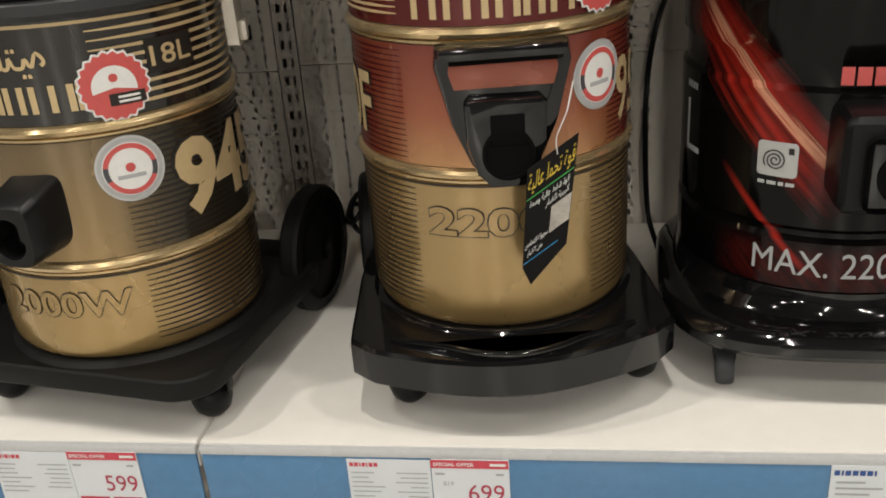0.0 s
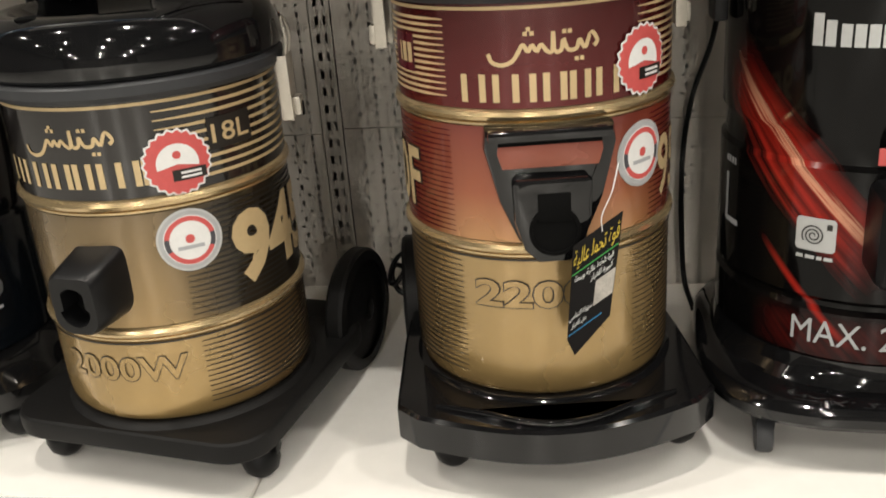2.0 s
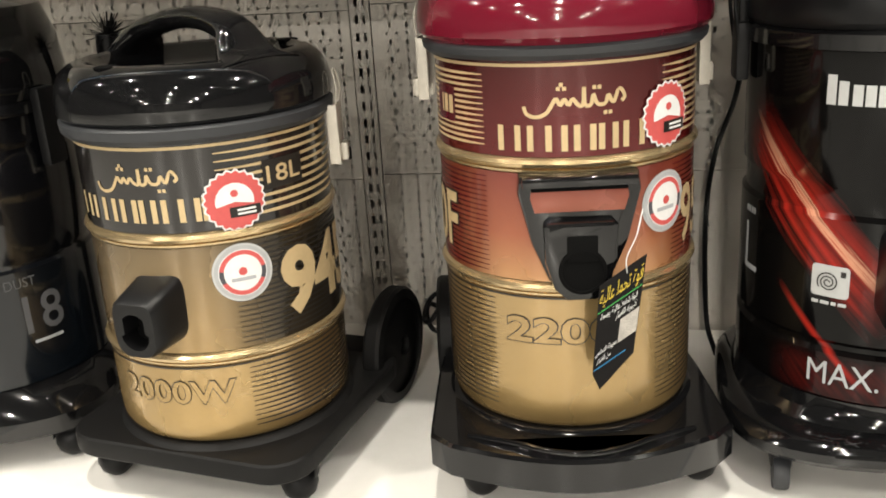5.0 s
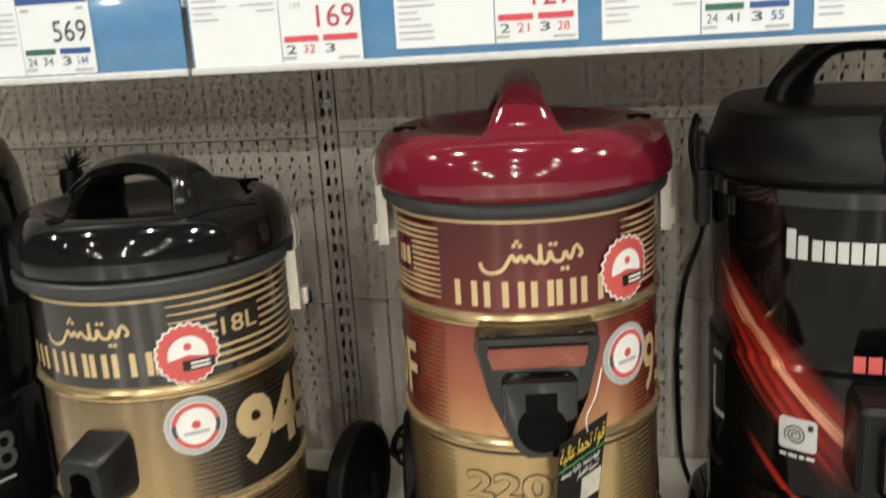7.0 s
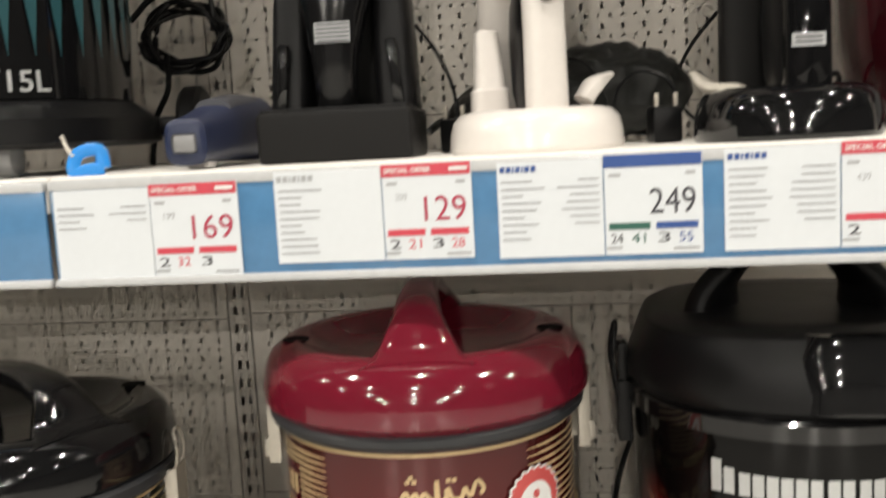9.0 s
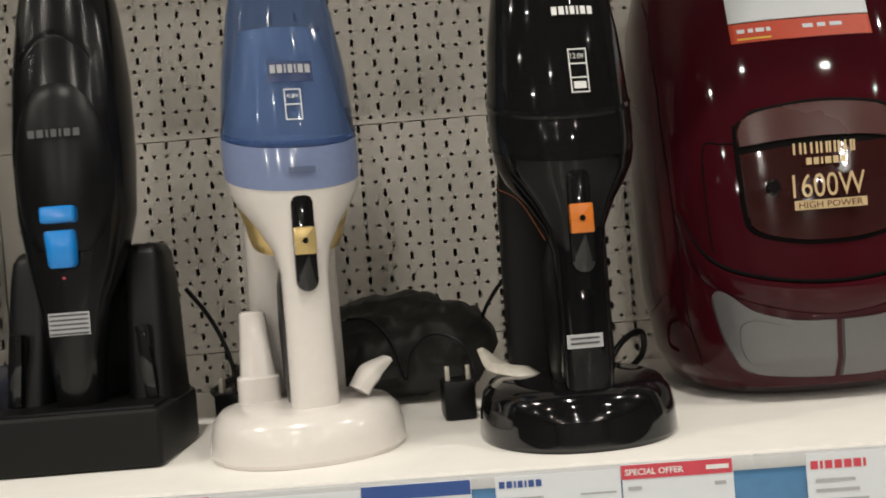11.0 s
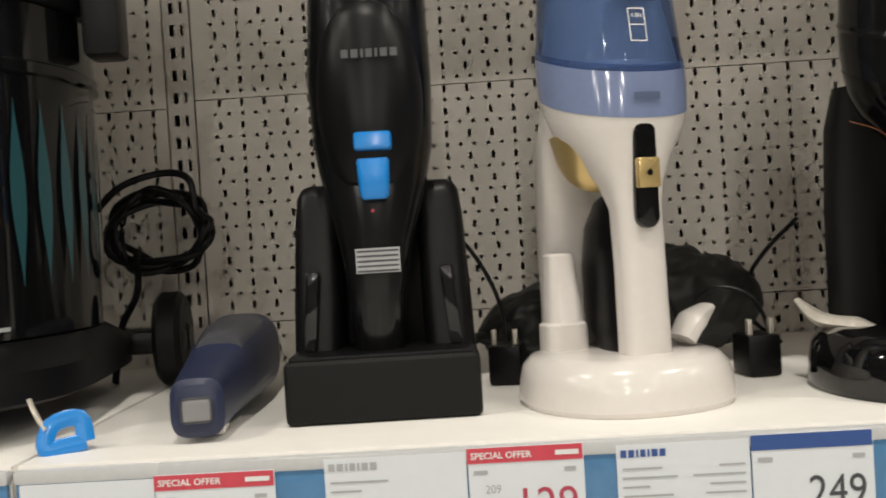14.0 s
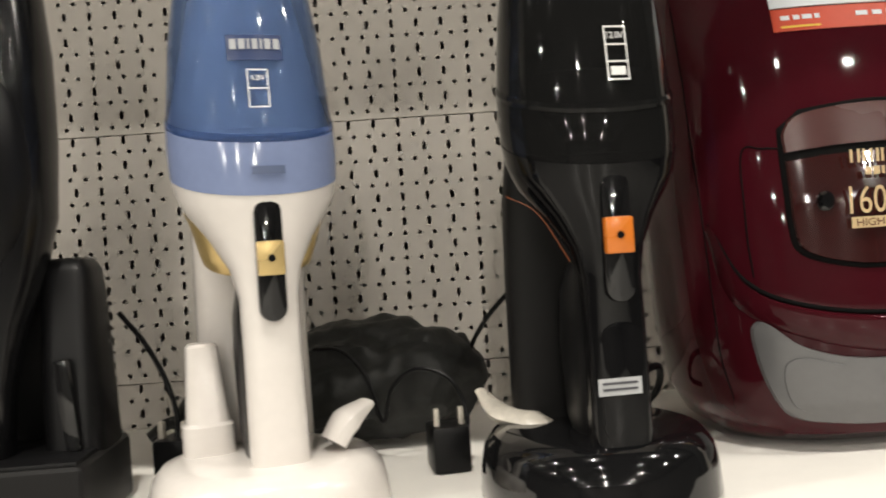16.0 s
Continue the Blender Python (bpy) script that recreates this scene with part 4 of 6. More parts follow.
for k, (u, tall) in enumerate(((0.0, 1), (0.06, 0.8), (0.13, 0.7), (0.19, 0.7), (0.25, 0.7), (0.31, 0.7), (0.37, 0.7), (0.43, 0.7), (0.50, 0.7), (0.56, 0.7), (0.63, 0.7), (0.69, 0.7), (0.76, 0.7), (0.82, 0.7), (0.88, 1), (0.94, 0.7), (1.0, 0.7))):
    part("brand_bar", wrapped(sheet(0.0090, 0.028 * tall, 0.185 * (u - 0.49), -0.014 + 0.014 * tall, 0.0006), BIG, 1, 0.425), SILVER_INK, black_drum)
part("model_mark", wrapped(blocks((0.8, 0.7, 0.3, 0.7, 0.7, 0.7), 0.010, 0.25, 0.075, 0.0006), BIG, 18, 0.372), SILVER_INK, black_drum)
for k, w in enumerate((0.8, 0.9, 0.8, 0.8, 0.9, 0.9, 0.8)):
    part("line_bar", wrapped(sheet(0.0128 * w, 0.016, 0.0132 * (k - 3), 0, 0.0008), BIG, 6, 0.316), RED_FILM, black_drum)
part("power_mark", wrapped(lettering("MAX. 2200W", 0.0255, 0.0006, 0.174), BIG, -2, 0.137), STICKER, black_drum)
badge = part("reel_badge", wrapped(turned(prism(round_rect(0.0185, 0.0165, 0.004), 0, 0.0005, 0), Matrix(((1, 0, 0, 0), (0, 0, -1, 0), (0, 1, 0, 0), (0, 0, 0, 1)))), BIG, -29, 0.236, 0.004), SILVER_INK, black_drum, "silver badge with a cord spiral")
spiral = bmesh.new()
prev = None
for k in range(61):
    a = k / 60 * 2 * math.pi * 2.6
    q = 0.0015 + 0.0092 * k / 60
    pair = [spiral.verts.new(((q + s * 0.0007) * math.cos(a) - 0.002, -0.0010, (q + s * 0.0007) * math.sin(a) - 0.001)) for s in (-1, 1)]
    if prev:
        spiral.faces.new((prev[0], prev[1], pair[1], pair[0]))
    prev = pair
part("spiral", wrapped(spiral, BIG, -29, 0.236), BLACK_INK, badge)
part("plug_mark", wrapped(sheet(0.005, 0.006, 0.0125, 0.009, 0.0010), BIG, -29, 0.236), BLACK_INK, badge)
part("printed_bar", wrapped(blocks((0.7, 0.9, 0.5, 0.8), 0.0035, 0.2, 0.034, 0.0006), BIG, -29, 0.213), SILVER_INK, black_drum)
part("capacity_mark", wrapped(blocks((0.5, 0.6, 0.5, 0.4), 0.007, 0.2, 0.022, 0.0006), BIG, -72, 0.285), GREY_INK, black_drum)
part("capacity_stem", wrapped(joined(sheet(0.006, 0.05, -0.012, 0, 0.0006), sheet(0.026, 0.006, 0.0, -0.024, 0.0006)), BIG, -70, 0.245), GREY_INK, black_drum)
snout = part("hose_inlet", joined(rbox(0.092, 0.07, 0.088, 0.014, (0.012, -0.168, 0.252), 3)), BLACK_SATIN, black_drum, "dark grey hose socket")
part("nozzle_ring", rbox(0.066, 0.012, 0.066, 0.012, (0.016, -0.206, 0.248), 3), BLACK_GLOSS, snout)
part("socket_hole", turned(lathe([(0.022, 0), (0.024, 0.0014), (0.020, 0.0016), (0.018, -0.01)], 32), pose(0.016, -0.2125, 0.247, 90, 0, 0)), DARK_GAP, snout)
cart = part("base_tray", loft([(0.040, 0, -0.01, 0.146, 0.148, 3.4), (0.044, 0, -0.01, 0.152, 0.156, 3.4), (0.052, 0, -0.01, 0.153, 0.157, 3.4), (0.054, 0, -0.01, 0.166, 0.171, 3.4), (0.060, 0, -0.01, 0.171, 0.176, 3.4), (0.070, 0, -0.01, 0.171, 0.176, 3.4), (0.078, 0, -0.01, 0.167, 0.171, 3.2), (0.082, 0, -0.008, 0.160, 0.162, 3.0), (0.084, 0, -0.004, 0.154, 0.154, 2.4), (0.094, 0, 0, 0.152, 0.152, 2.1), (0.108, 0, 0, 0.150, 0.150, 2.05)], 72), BLACK_GLOSS, black_drum, "glossy black wheeled tray")
for x, y in ((-0.108, -0.128), (0.108, -0.128), (-0.11, 0.12), (0.11, 0.12)):
    fork = part("castor", rbox(0.022, 0.026, 0.024, 0.004, (x, y, 0.036)), BLACK_SATIN, black_drum)
    part("wheel", moved(turned(lathe([(0.008, -0.009), (0.0185, -0.008), (0.020, -0.004), (0.020, 0.004), (0.0185, 0.008), (0.008, 0.009)], 28), pose(0, 0, 0, 0, 90, 0)), x, 0.020, y - 0.008), RUBBER, fork)
part("foot_dimple", moved(lathe([(0.022, 0.0), (0.024, 0.0012), (0.020, 0.0022), (0.004, 0.0008)], 32), -0.105, 0.0845, -0.100), BLACK_GLOSS, cart)
cable_black = thing("power_cable", pose(0, 0, LOW), "loose black power cable hanging behind a drum vacuum cleaner", "cable")
part("cord", cord([(0.520, -0.10, 0.42), (0.512, -0.09, 0.36), (0.492, -0.08, 0.29), (0.482, -0.08, 0.20), (0.486, -0.09, 0.06), (0.500, -0.10, 0.004)], 0.0035), BLACK_SATIN, cable_black)
small_cable = thing("power_cable", pose(0, 0, LOW), "coiled black power cable lying between drum vacuum cleaners", "cable")
part("cord", cord([(0.120 + 0.016 * math.cos(k * 0.9), -0.15 + 0.02 * math.sin(k * 0.9) - 0.002 * k, 0.05 + 0.035 * math.sin(k * 0.55) ** 2 + 0.003 * k) for k in range(16)], 0.0035, 4), BLACK_SATIN, small_cable)

# dark one at the end of the lower shelf
BLUE_SHEEN = gradient_paint("black_blue_sheen_print", ((0.0, (0.004, 0.006, 0.009)), (0.35, (0.005, 0.007, 0.010)), (0.6, (0.005, 0.005, 0.006)), (1.0, (0.004, 0.004, 0.005))), 2, 0.09, 0.40, 0.14, 0.1)
dark_drum = thing("drum_vacuum_cleaner", pose(-0.432, -0.335, LOW, 0, 0, 20), "black drum vacuum cleaner with a faint blue sheen", "vacuum cleaner", "drum vacuum cleaners")
part("drum", lathe([(0.134, 0.095), (0.138, 0.10), (0.138, 0.24), (0.135, 0.244), (0.135, 0.25), (0.138, 0.255), (0.138, 0.37), (0.135, 0.375), (0.135, 0.381), (0.138, 0.386), (0.138, 0.42)], 96), BLUE_SHEEN, dark_drum)
part("rim", lathe([(0.139, 0.415), (0.144, 0.418), (0.144, 0.432), (0.13, 0.435)], 72), BLACK_GLOSS, dark_drum)
dark_head = part("motor_head", loft([(0.432, 0, 0, 0.140, 0.140, 2.1), (0.45, 0, 0, 0.143, 0.143, 2.2), (0.50, 0, 0, 0.136, 0.136, 2.4), (0.535, 0, 0, 0.124, 0.124, 2.4), (0.545, 0, 0, 0.10, 0.10, 2.4)], 64), BLACK_GLOSS, dark_drum)
part("yellow_button", rbox(0.03, 0.02, 0.012, 0.004, (0.04, -0.09, 0.548)), YELLOW_INK, dark_head)
part("side_clip", turned(rbox(0.03, 0.014, 0.09, 0.004, (0, -0.148, 0.40)), pose(0, 0, 0, 0, 0, 62)), BLACK_SATIN, dark_drum)
part("capacity_mark", wrapped(lettering("18", 0.048, 0.0006, 0.048, 0.01), 0.138, 42, 0.185), DIM_INK, dark_drum)
part("dust_mark", wrapped(lettering("DUST", 0.012, 0.0006, 0.036), 0.138, 33, 0.226), DIM_INK, dark_drum)
part("printed_bar", wrapped(sheet(0.036, 0.004, 0, 0, 0.0006, 4), 0.138, 42, 0.150), GREY_INK, dark_drum)
part("base_tray", loft([(0.036, 0, 0, 0.142, 0.146, 3.2), (0.042, 0, 0, 0.152, 0.156, 3.2), (0.066, 0, 0, 0.155, 0.160, 3.2), (0.085, 0, 0, 0.148, 0.150, 2.6), (0.098, 0, 0, 0.138, 0.138, 2.1)], 64), BLACK_GLOSS, dark_drum)
for x, y in ((-0.1, -0.12), (0.1, -0.12), (-0.1, 0.11), (0.1, 0.11)):
    foot(dark_drum, x, y, 0.04)
# bristly end of a floor brush behind it
brush = thing("dusting_brush", pose(-0.262, -0.235, LOW + 0.47), "black bristled brush stuck behind a drum vacuum cleaner", "brush")
bristles = bmesh.new()
rng = random.Random(4)
for k in range(90):
    a, e, q = rng.uniform(0, 6.28), rng.uniform(-0.3, 1.2), rng.uniform(0.02, 0.036)
    d = Vector((math.cos(a) * math.cos(e), math.sin(a) * math.cos(e), math.sin(e)))
    s = d.cross(Vector((0.3, 0.5, 0.8))).normalized() * 0.0016
    o = Vector((0, 0, 0.018))
    bristles.faces.new([bristles.verts.new(p) for p in (o - s, o + s, o + d * q + s * 0.4, o + d * q - s * 0.4)])
part("bristles", bristles, BLACK_MATT, brush)
part("stem", lathe([(0.010, -0.47), (0.012, -0.02), (0.016, 0.0), (0.014, 0.02)], 24), BLACK_SATIN, brush)
tube_cable = thing("power_cable", pose(0, 0, LOW), "black power cable hanging behind a drum vacuum cleaner", "cable")
part("cord", cord([(-0.262, -0.16, 0.30), (-0.246, -0.15, 0.26), (-0.236, -0.14, 0.20), (-0.25, -0.15, 0.10), (-0.26, -0.15, 0.004)], 0.0035), BLACK_SATIN, tube_cable)

# ---- upper shelf ----
# black hand vacuum in a charging stand
H0 = HIGH
stand_vac = thing("hand_vacuum_cleaner", pose(0.243, -0.320, H0, 0, 0, 2), "black cordless hand vacuum with blue buttons in its stand", "hand vacuum", "hand vacuums")
cradle = part("charging_stand", rbox(0.140, 0.112, 0.046, 0.006, (0, 0, 0.023), 3), BLACK_MATT, stand_vac)
part("top_edge", rbox(0.132, 0.104, 0.004, 0.0015, (0, 0, 0.0465)), BLACK_SATIN, cradle)
for s in (-1, 1):
    part("side_arm", loft([(0.044, s * 0.050, 0.018, 0.019, 0.034, 4), (0.080, s * 0.0490, 0.020, 0.019, 0.031, 4), (0.145, s * 0.0470, 0.026, 0.018, 0.025, 4), (0.164, s * 0.0460, 0.028, 0.017, 0.022, 4), (0.171, s * 0.0450, 0.029, 0.014, 0.018, 4), (0.173, s * 0.0445, 0.029, 0.010, 0.013, 4)], 40), BLACK_SATIN, cradle)
    part("arm_tool", rbox(0.010, 0.012, 0.060, 0.003, (s * 0.052, -0.016, 0.078), 2, pose(0, 0, 0, 0, s * -5, 0)), BLACK_GLOSS, cradle)
part("back_plate", rbox(0.085, 0.016, 0.124, 0.006, (0, 0.040, 0.104), 2), BLACK_MATT, cradle)
shell = part("body", loft([(0.040, -0.002, -0.018, 0.012, 0.012, 2.5), (0.048, -0.002, -0.018, 0.018, 0.017, 2.5), (0.090, -0.002, -0.017, 0.021, 0.020, 2.5), (0.130, -0.001, -0.012, 0.028, 0.026, 2.5), (0.165, 0, -0.004, 0.038, 0.032, 2.6), (0.200, 0, 0.002, 0.045, 0.036, 2.6), (0.250, 0, 0.006, 0.047, 0.038, 2.6), (0.310, 0.001, 0.010, 0.045, 0.038, 2.5), (0.360, 0.001, 0.014, 0.040, 0.035, 2.4), (0.410, 0.001, 0.018, 0.032, 0.030, 2.4), (0.440, 0.001, 0.02, 0.022, 0.02, 2.4)], 56), BLACK_SHELL, stand_vac)
bulge = []
for k in range(15):
    f = -1 + 2 * k / 14
    q = math.sqrt(max(0.0, 1 - f * f))
    bulge.append((0.236 + 0.076 * f, 0.0005, -0.008 + 0.006 * f, 0.004 + 0.0372 * q ** 0.7, 0.014 + 0.0235 * q ** 0.7, 2.1))
part("front_window", loft(bulge, 56), BLACK_SATIN, shell, "glossy black dust window")
part("upper_arch", sweep([(-0.030, -0.018, 0.300), (-0.022, -0.020, 0.330), (0, -0.021, 0.343), (0.022, -0.020, 0.330), (0.030, -0.018, 0.300)], [(0.004, 0.003), (0.005, 0.003), (0.004, 0.003)], 10, 2, 6, (0, 1, 0)), BLACK_GLOSS, shell)
pieces("brand_bar", moved(blocks((0.8, 0.8, 0.3, 0.7, 0.3, 0.8, 0.8), 0.006, 0.3, 0.040, 0.0), 0.004, 0.262, -0.0455), DIM_INK, shell)
part("release_button", rbox(0.027, 0.010, 0.013, 0.003, (0.003, -0.047, 0.199), 3, pose(0, 0, 0, -6, 0, 0)), BLUE_BUTTON, shell, "bright blue release button")
part("switch_button", loft([(-0.0145, 0, 0, 0.0085, 0.006, 3.5), (-0.012, 0, 0, 0.0105, 0.007, 3.5), (0.0125, 0, 0, 0.0118, 0.007, 4), (0.0145, 0, 0, 0.0108, 0.006, 4)], 32), BLUE_BUTTON, shell, "bright blue sliding switch").location = (0.002, -0.043, 0.1725)
part("lamp", moved(disc(0.0012), -0.0005, 0.150, -0.0375), RED_INK, shell)
code = part("barcode_sticker", sheet(0.032, 0.018, 0.001, 0.114, 0.0385), STICKER, shell, "white barcode sticker")
for k in range(5):
    part("printed_bar", sheet(0.030, 0.0014, 0.001, 0.1065 + 0.0036 * k, 0.0389), DARK_INK, code)

# white and blue hand vacuum on its charger


def charger_dish(owner, rx, ry, h, material):
    return part("charger_base", loft([(0.0, 0, 0, rx * 0.97, ry * 0.97, 2.2), (0.004, 0, 0, rx, ry, 2.2), (h * 0.45, 0, 0, rx * 0.985, ry * 0.985, 2.2), (h * 0.75, 0, 0, rx * 0.95, ry * 0.95, 2.2), (h * 0.93, 0, 0, rx * 0.87, ry * 0.87, 2.2), (h, 0, 0, rx * 0.74, ry * 0.74, 2.2)], 64), material, owner)


def mini_vac(owner, body_mat, cup_mat, button_mat, grip_mat, post_mat, post_w):
    """Slim handle in front, rear post, flared head and a clear dust cup that tapers upward."""
    head = part("body", loft([(0.028, 0.0, -0.053, 0.0185, 0.013, 3), (0.100, 0.0, -0.052, 0.0178, 0.0135, 3), (0.140, 0.0, -0.050, 0.018, 0.015, 2.8), (0.158, 0.0, -0.044, 0.022, 0.022, 2.6), (0.176, 0.0, -0.035, 0.032, 0.033, 2.4), (0.194, 0.0, -0.027, 0.0445, 0.0425, 2.3), (0.208, 0.0, -0.023, 0.0505, 0.0475, 2.2), (0.2215, 0.0, -0.022, 0.0530, 0.0500, 2.2)], 64), body_mat, owner)
    part("inner_grip", loft([(0.030, 0.0, -0.026, 0.0165, 0.020, 2.6), (0.052, 0.0, -0.016, 0.0188, 0.032, 2.6), (0.100, 0.0, -0.012, 0.0190, 0.036, 2.6), (0.128, 0.0, -0.015, 0.0185, 0.032, 2.6), (0.146, 0.0, -0.024, 0.0165, 0.022, 2.6), (0.154, 0.0, -0.032, 0.012, 0.010, 2.6)], 40), grip_mat, head)
    cup = part("dust_cup", loft([(0.218, 0, -0.022, 0.0522, 0.0492, 2.2), (0.234, 0, -0.021, 0.0535, 0.0505, 2.2), (0.252, 0, -0.020, 0.053, 0.050, 2.2), (0.300, 0.0, -0.017, 0.049, 0.046, 2.2), (0.345, 0.0, -0.014, 0.042, 0.040, 2.3), (0.385, 0.0, -0.011, 0.034, 0.033, 2.4), (0.420, 0.0, -0.009, 0.027, 0.022, 2.6)], 64), cup_mat, owner)
    part("seal_ring", loft([(0.2505, 0, -0.0204, 0.0532, 0.0502, 2.2), (0.2530, 0, -0.0203, 0.0539, 0.0509, 2.2), (0.2555, 0, -0.0202, 0.0530, 0.0500, 2.2)], 64, False), cup_mat, cup)
    switch = part("switch_panel", flat_outline(round_rect(0.0085, 0.0375, 0.0083, 6), 0.010, -0.061, 0.002), BLACK_GLOSS, owner)
    for v in switch.data.vertices:
        v.co.z += 0.163
    part("button", rbox(0.0165, 0.008, 0.021, 0.0015, (0, -0.071, 0.164)), button_mat, switch)
    part("button_dimple", moved(disc(0.0022), 0, 0.164, -0.0752), DARK_GAP, switch)
    part("rear_post", loft([(0.030, 0, 0.042, post_w, 0.016, 3.5), (0.130, 0, 0.042, post_w * 0.99, 0.016, 3.5), (0.190, 0, 0.036, post_w * 0.98, 0.018, 3.5), (0.220, 0, 0.024, post_w * 0.95, 0.016, 3.2)], 40), post_mat, owner)
    for piece in (head, cup, *cup.children):
        slope_joint(piece)
    return head, cup



def on_cup(bm, z, x=0.0, lift=0.0008, cut=True):
    """Lays a flat print on the front of a hand vacuum's tapering dust cup."""
    rows = ((0.206, -0.022, 0.0525, 0.0495), (0.226, -0.021, 0.0540, 0.0510), (0.250, -0.020, 0.053, 0.050), (0.300, -0.017, 0.049, 0.046), (0.345, -0.014, 0.042, 0.040))
    if cut:
        bmesh.ops.triangulate(bm, faces=list(bm.faces))
    for v in bm.verts:
        px, pz = v.co.x + x, v.co.z + z
        for a, b in zip(rows, rows[1:]):
            if pz <= b[0] or b is rows[-1]:
                w = (pz - a[0]) / (b[0] - a[0])
                cy, rx, ry = (a[i] * (1 - w) + b[i] * w for i in (1, 2, 3))
                break
        v.co = (px, cy - ry * (1 - min(0.98, abs(px) / rx) ** 2.2) ** (1 / 2.2) - lift + v.co.y, pz)
    return bm


white_vac = thing("hand_vacuum_cleaner", pose(0.417, -0.310, H0, 0, 0, 17), "white hand vacuum with a blue dust cup on its charger", "hand vacuum", "hand vacuums")
dish = charger_dish(white_vac, 0.077, 0.078, 0.037, WHITE_PLASTIC)
dish.location = (-0.0035, -0.0236, 0)
w_body, w_cup = mini_vac(white_vac, WHITE_PLASTIC, BLUE_CUP, GOLD_PALE, BLACK_SATIN, WHITE_PLASTIC, 0.039)
lining = part("gold_lining", loft([(0.153, 0, -0.006, 0.0330, 0.020, 3.2), (0.156, 0, -0.006, 0.0362, 0.023, 3.2), (0.164, 0, -0.008, 0.0380, 0.026, 3.0), (0.178, 0, -0.012, 0.0405, 0.033, 2.8), (0.196, 0, -0.018, 0.0455, 0.042, 2.4)], 48), GOLD_PALE, w_body, "pale gold lining of the grip opening")
for v in lining.data.vertices:
    v.co.z += max(0.0, v.co.y + 0.026) * 0.75 * max(0.0, 0.196 - v.co.z) / 0.043
slope_joint(part("cup_base", loft([(0.2190, 0, -0.022, 0.0532, 0.0502, 2.2), (0.236, 0, -0.021, 0.0541, 0.0511, 2.2), (0.2505, 0, -0.0205, 0.0537, 0.0507, 2.2)], 64, False), CUP_BASE, w_cup, "pale translucent cup base"))
part("filter", loft([(0.222, 0, -0.022, 0.047, 0.044, 2.2), (0.238, 0, -0.021, 0.047, 0.044, 2.2), (0.244, 0, -0.020, 0.040, 0.038, 2.2), (0.33, 0, -0.016, 0.026, 0.025, 2.2)], 48), FILTER, w_cup)
part("brand_patch", on_cup(sheet(0.034, 0.016, 0, 0, 0.0, 6), 0.2925), mat("dark_blue_patch", (0.02, 0.04, 0.12), 0.3), w_cup)
pieces("brand_bar", on_cup(blocks((0.8, 0.8, 0.3, 0.7, 0.3, 0.8, 0.8), 0.0065, 0.3, 0.030, 0.001), 0.2945, cut=False), GREY_INK, w_cup)
part("badge", on_cup(joined(sheet(0.0128, 0.0008, 0, 0.0115, 0.0005), sheet(0.0128, 0.0008, 0, -0.0115, 0.0005), sheet(0.0128, 0.0008, 0, 0, 0.0005), sheet(0.0008, 0.023, 0.006, 0, 0.0005), sheet(0.0008, 0.023, -0.006, 0, 0.0005)), 0.267), WHITE_INK, w_cup)
part("badge_mark", on_cup(lettering("4.8V", 0.0035, 0.0006, 0.009), 0.2735), WHITE_INK, w_cup)
part("cup_catch", on_cup(sheet(0.020, 0.005, 0, 0, 0.0, 3), 0.2170, 0.002, 0.0025), mat("slate_blue_plastic", (0.10, 0.13, 0.22), 0.4), w_cup)
crevice = part("crevice_tool", loft([(0.031, 0, 0, 0.0175, 0.015, 3.5), (0.056, 0, 0, 0.017, 0.0145, 3.5), (0.058, 0, 0, 0.0145, 0.0130, 3.5), (0.108, -0.001, 0, 0.0105, 0.010, 4), (0.110, -0.001, 0, 0.008, 0.008, 4)], 32), WHITE_PLASTIC, white_vac)
crevice.location = (-0.038, 0.005, 0)
nub = part("brush_tool", sweep([(0.030, -0.02, 0.042), (0.040, -0.018, 0.055), (0.056, -0.012, 0.064)], [(0.012, 0.008), (0.013, 0.008), (0.008, 0.003)], 14, 2.5, 6), WHITE_PLASTIC, white_vac)
nub.location = (0.0065, -0.021, 0)

# black hand vacuum with an orange button
black_vac = thing("hand_vacuum_cleaner", pose(0.633, -0.346, H0, 0, 0, 6), "glossy black hand vacuum with an orange button on a charger", "hand vacuum", "hand vacuums")
charger_dish(black_vac, 0.075, 0.080, 0.044, BLACK_GLOSS)
k_body, k_cup = mini_vac(black_vac, BLACK_PIANO, SMOKE_CUP, ORANGE, BLACK_SATIN, BLACK_MATT, 0.044)
part("filter", loft([(0.212, 0, -0.02, 0.045, 0.042, 2.2), (0.260, 0, -0.02, 0.046, 0.042, 2.2), (0.262, 0, -0.02, 0.030, 0.028, 2.2), (0.34, 0, -0.016, 0.022, 0.022, 2.2)], 48), BLACK_MATT, k_cup)
part("badge", on_cup(joined(sheet(0.013, 0.0009, 0, 0.0155, 0.0005), sheet(0.013, 0.0009, 0, -0.0155, 0.0005), sheet(0.013, 0.0009, 0, 0.005, 0.0005), sheet(0.013, 0.0009, 0, -0.005, 0.0005), sheet(0.0009, 0.032, 0.0063, 0, 0.0005), sheet(0.0009, 0.032, -0.0063, 0, 0.0005), sheet(0.009, 0.005, 0, -0.0105, 0.0005)), 0.268, 0.007), WHITE_INK, k_cup)
part("badge_mark", on_cup(lettering("12.0V", 0.0038, 0.0006, 0.010), 0.2785, 0.007), WHITE_INK, k_cup)
pieces("brand_bar", on_cup(blocks((0.8, 0.8, 0.3, 0.7, 0.3, 0.8, 0.8), 0.006, 0.3, 0.030, 0.001), 0.312, 0.007, cut=False), WHITE_INK, k_cup)
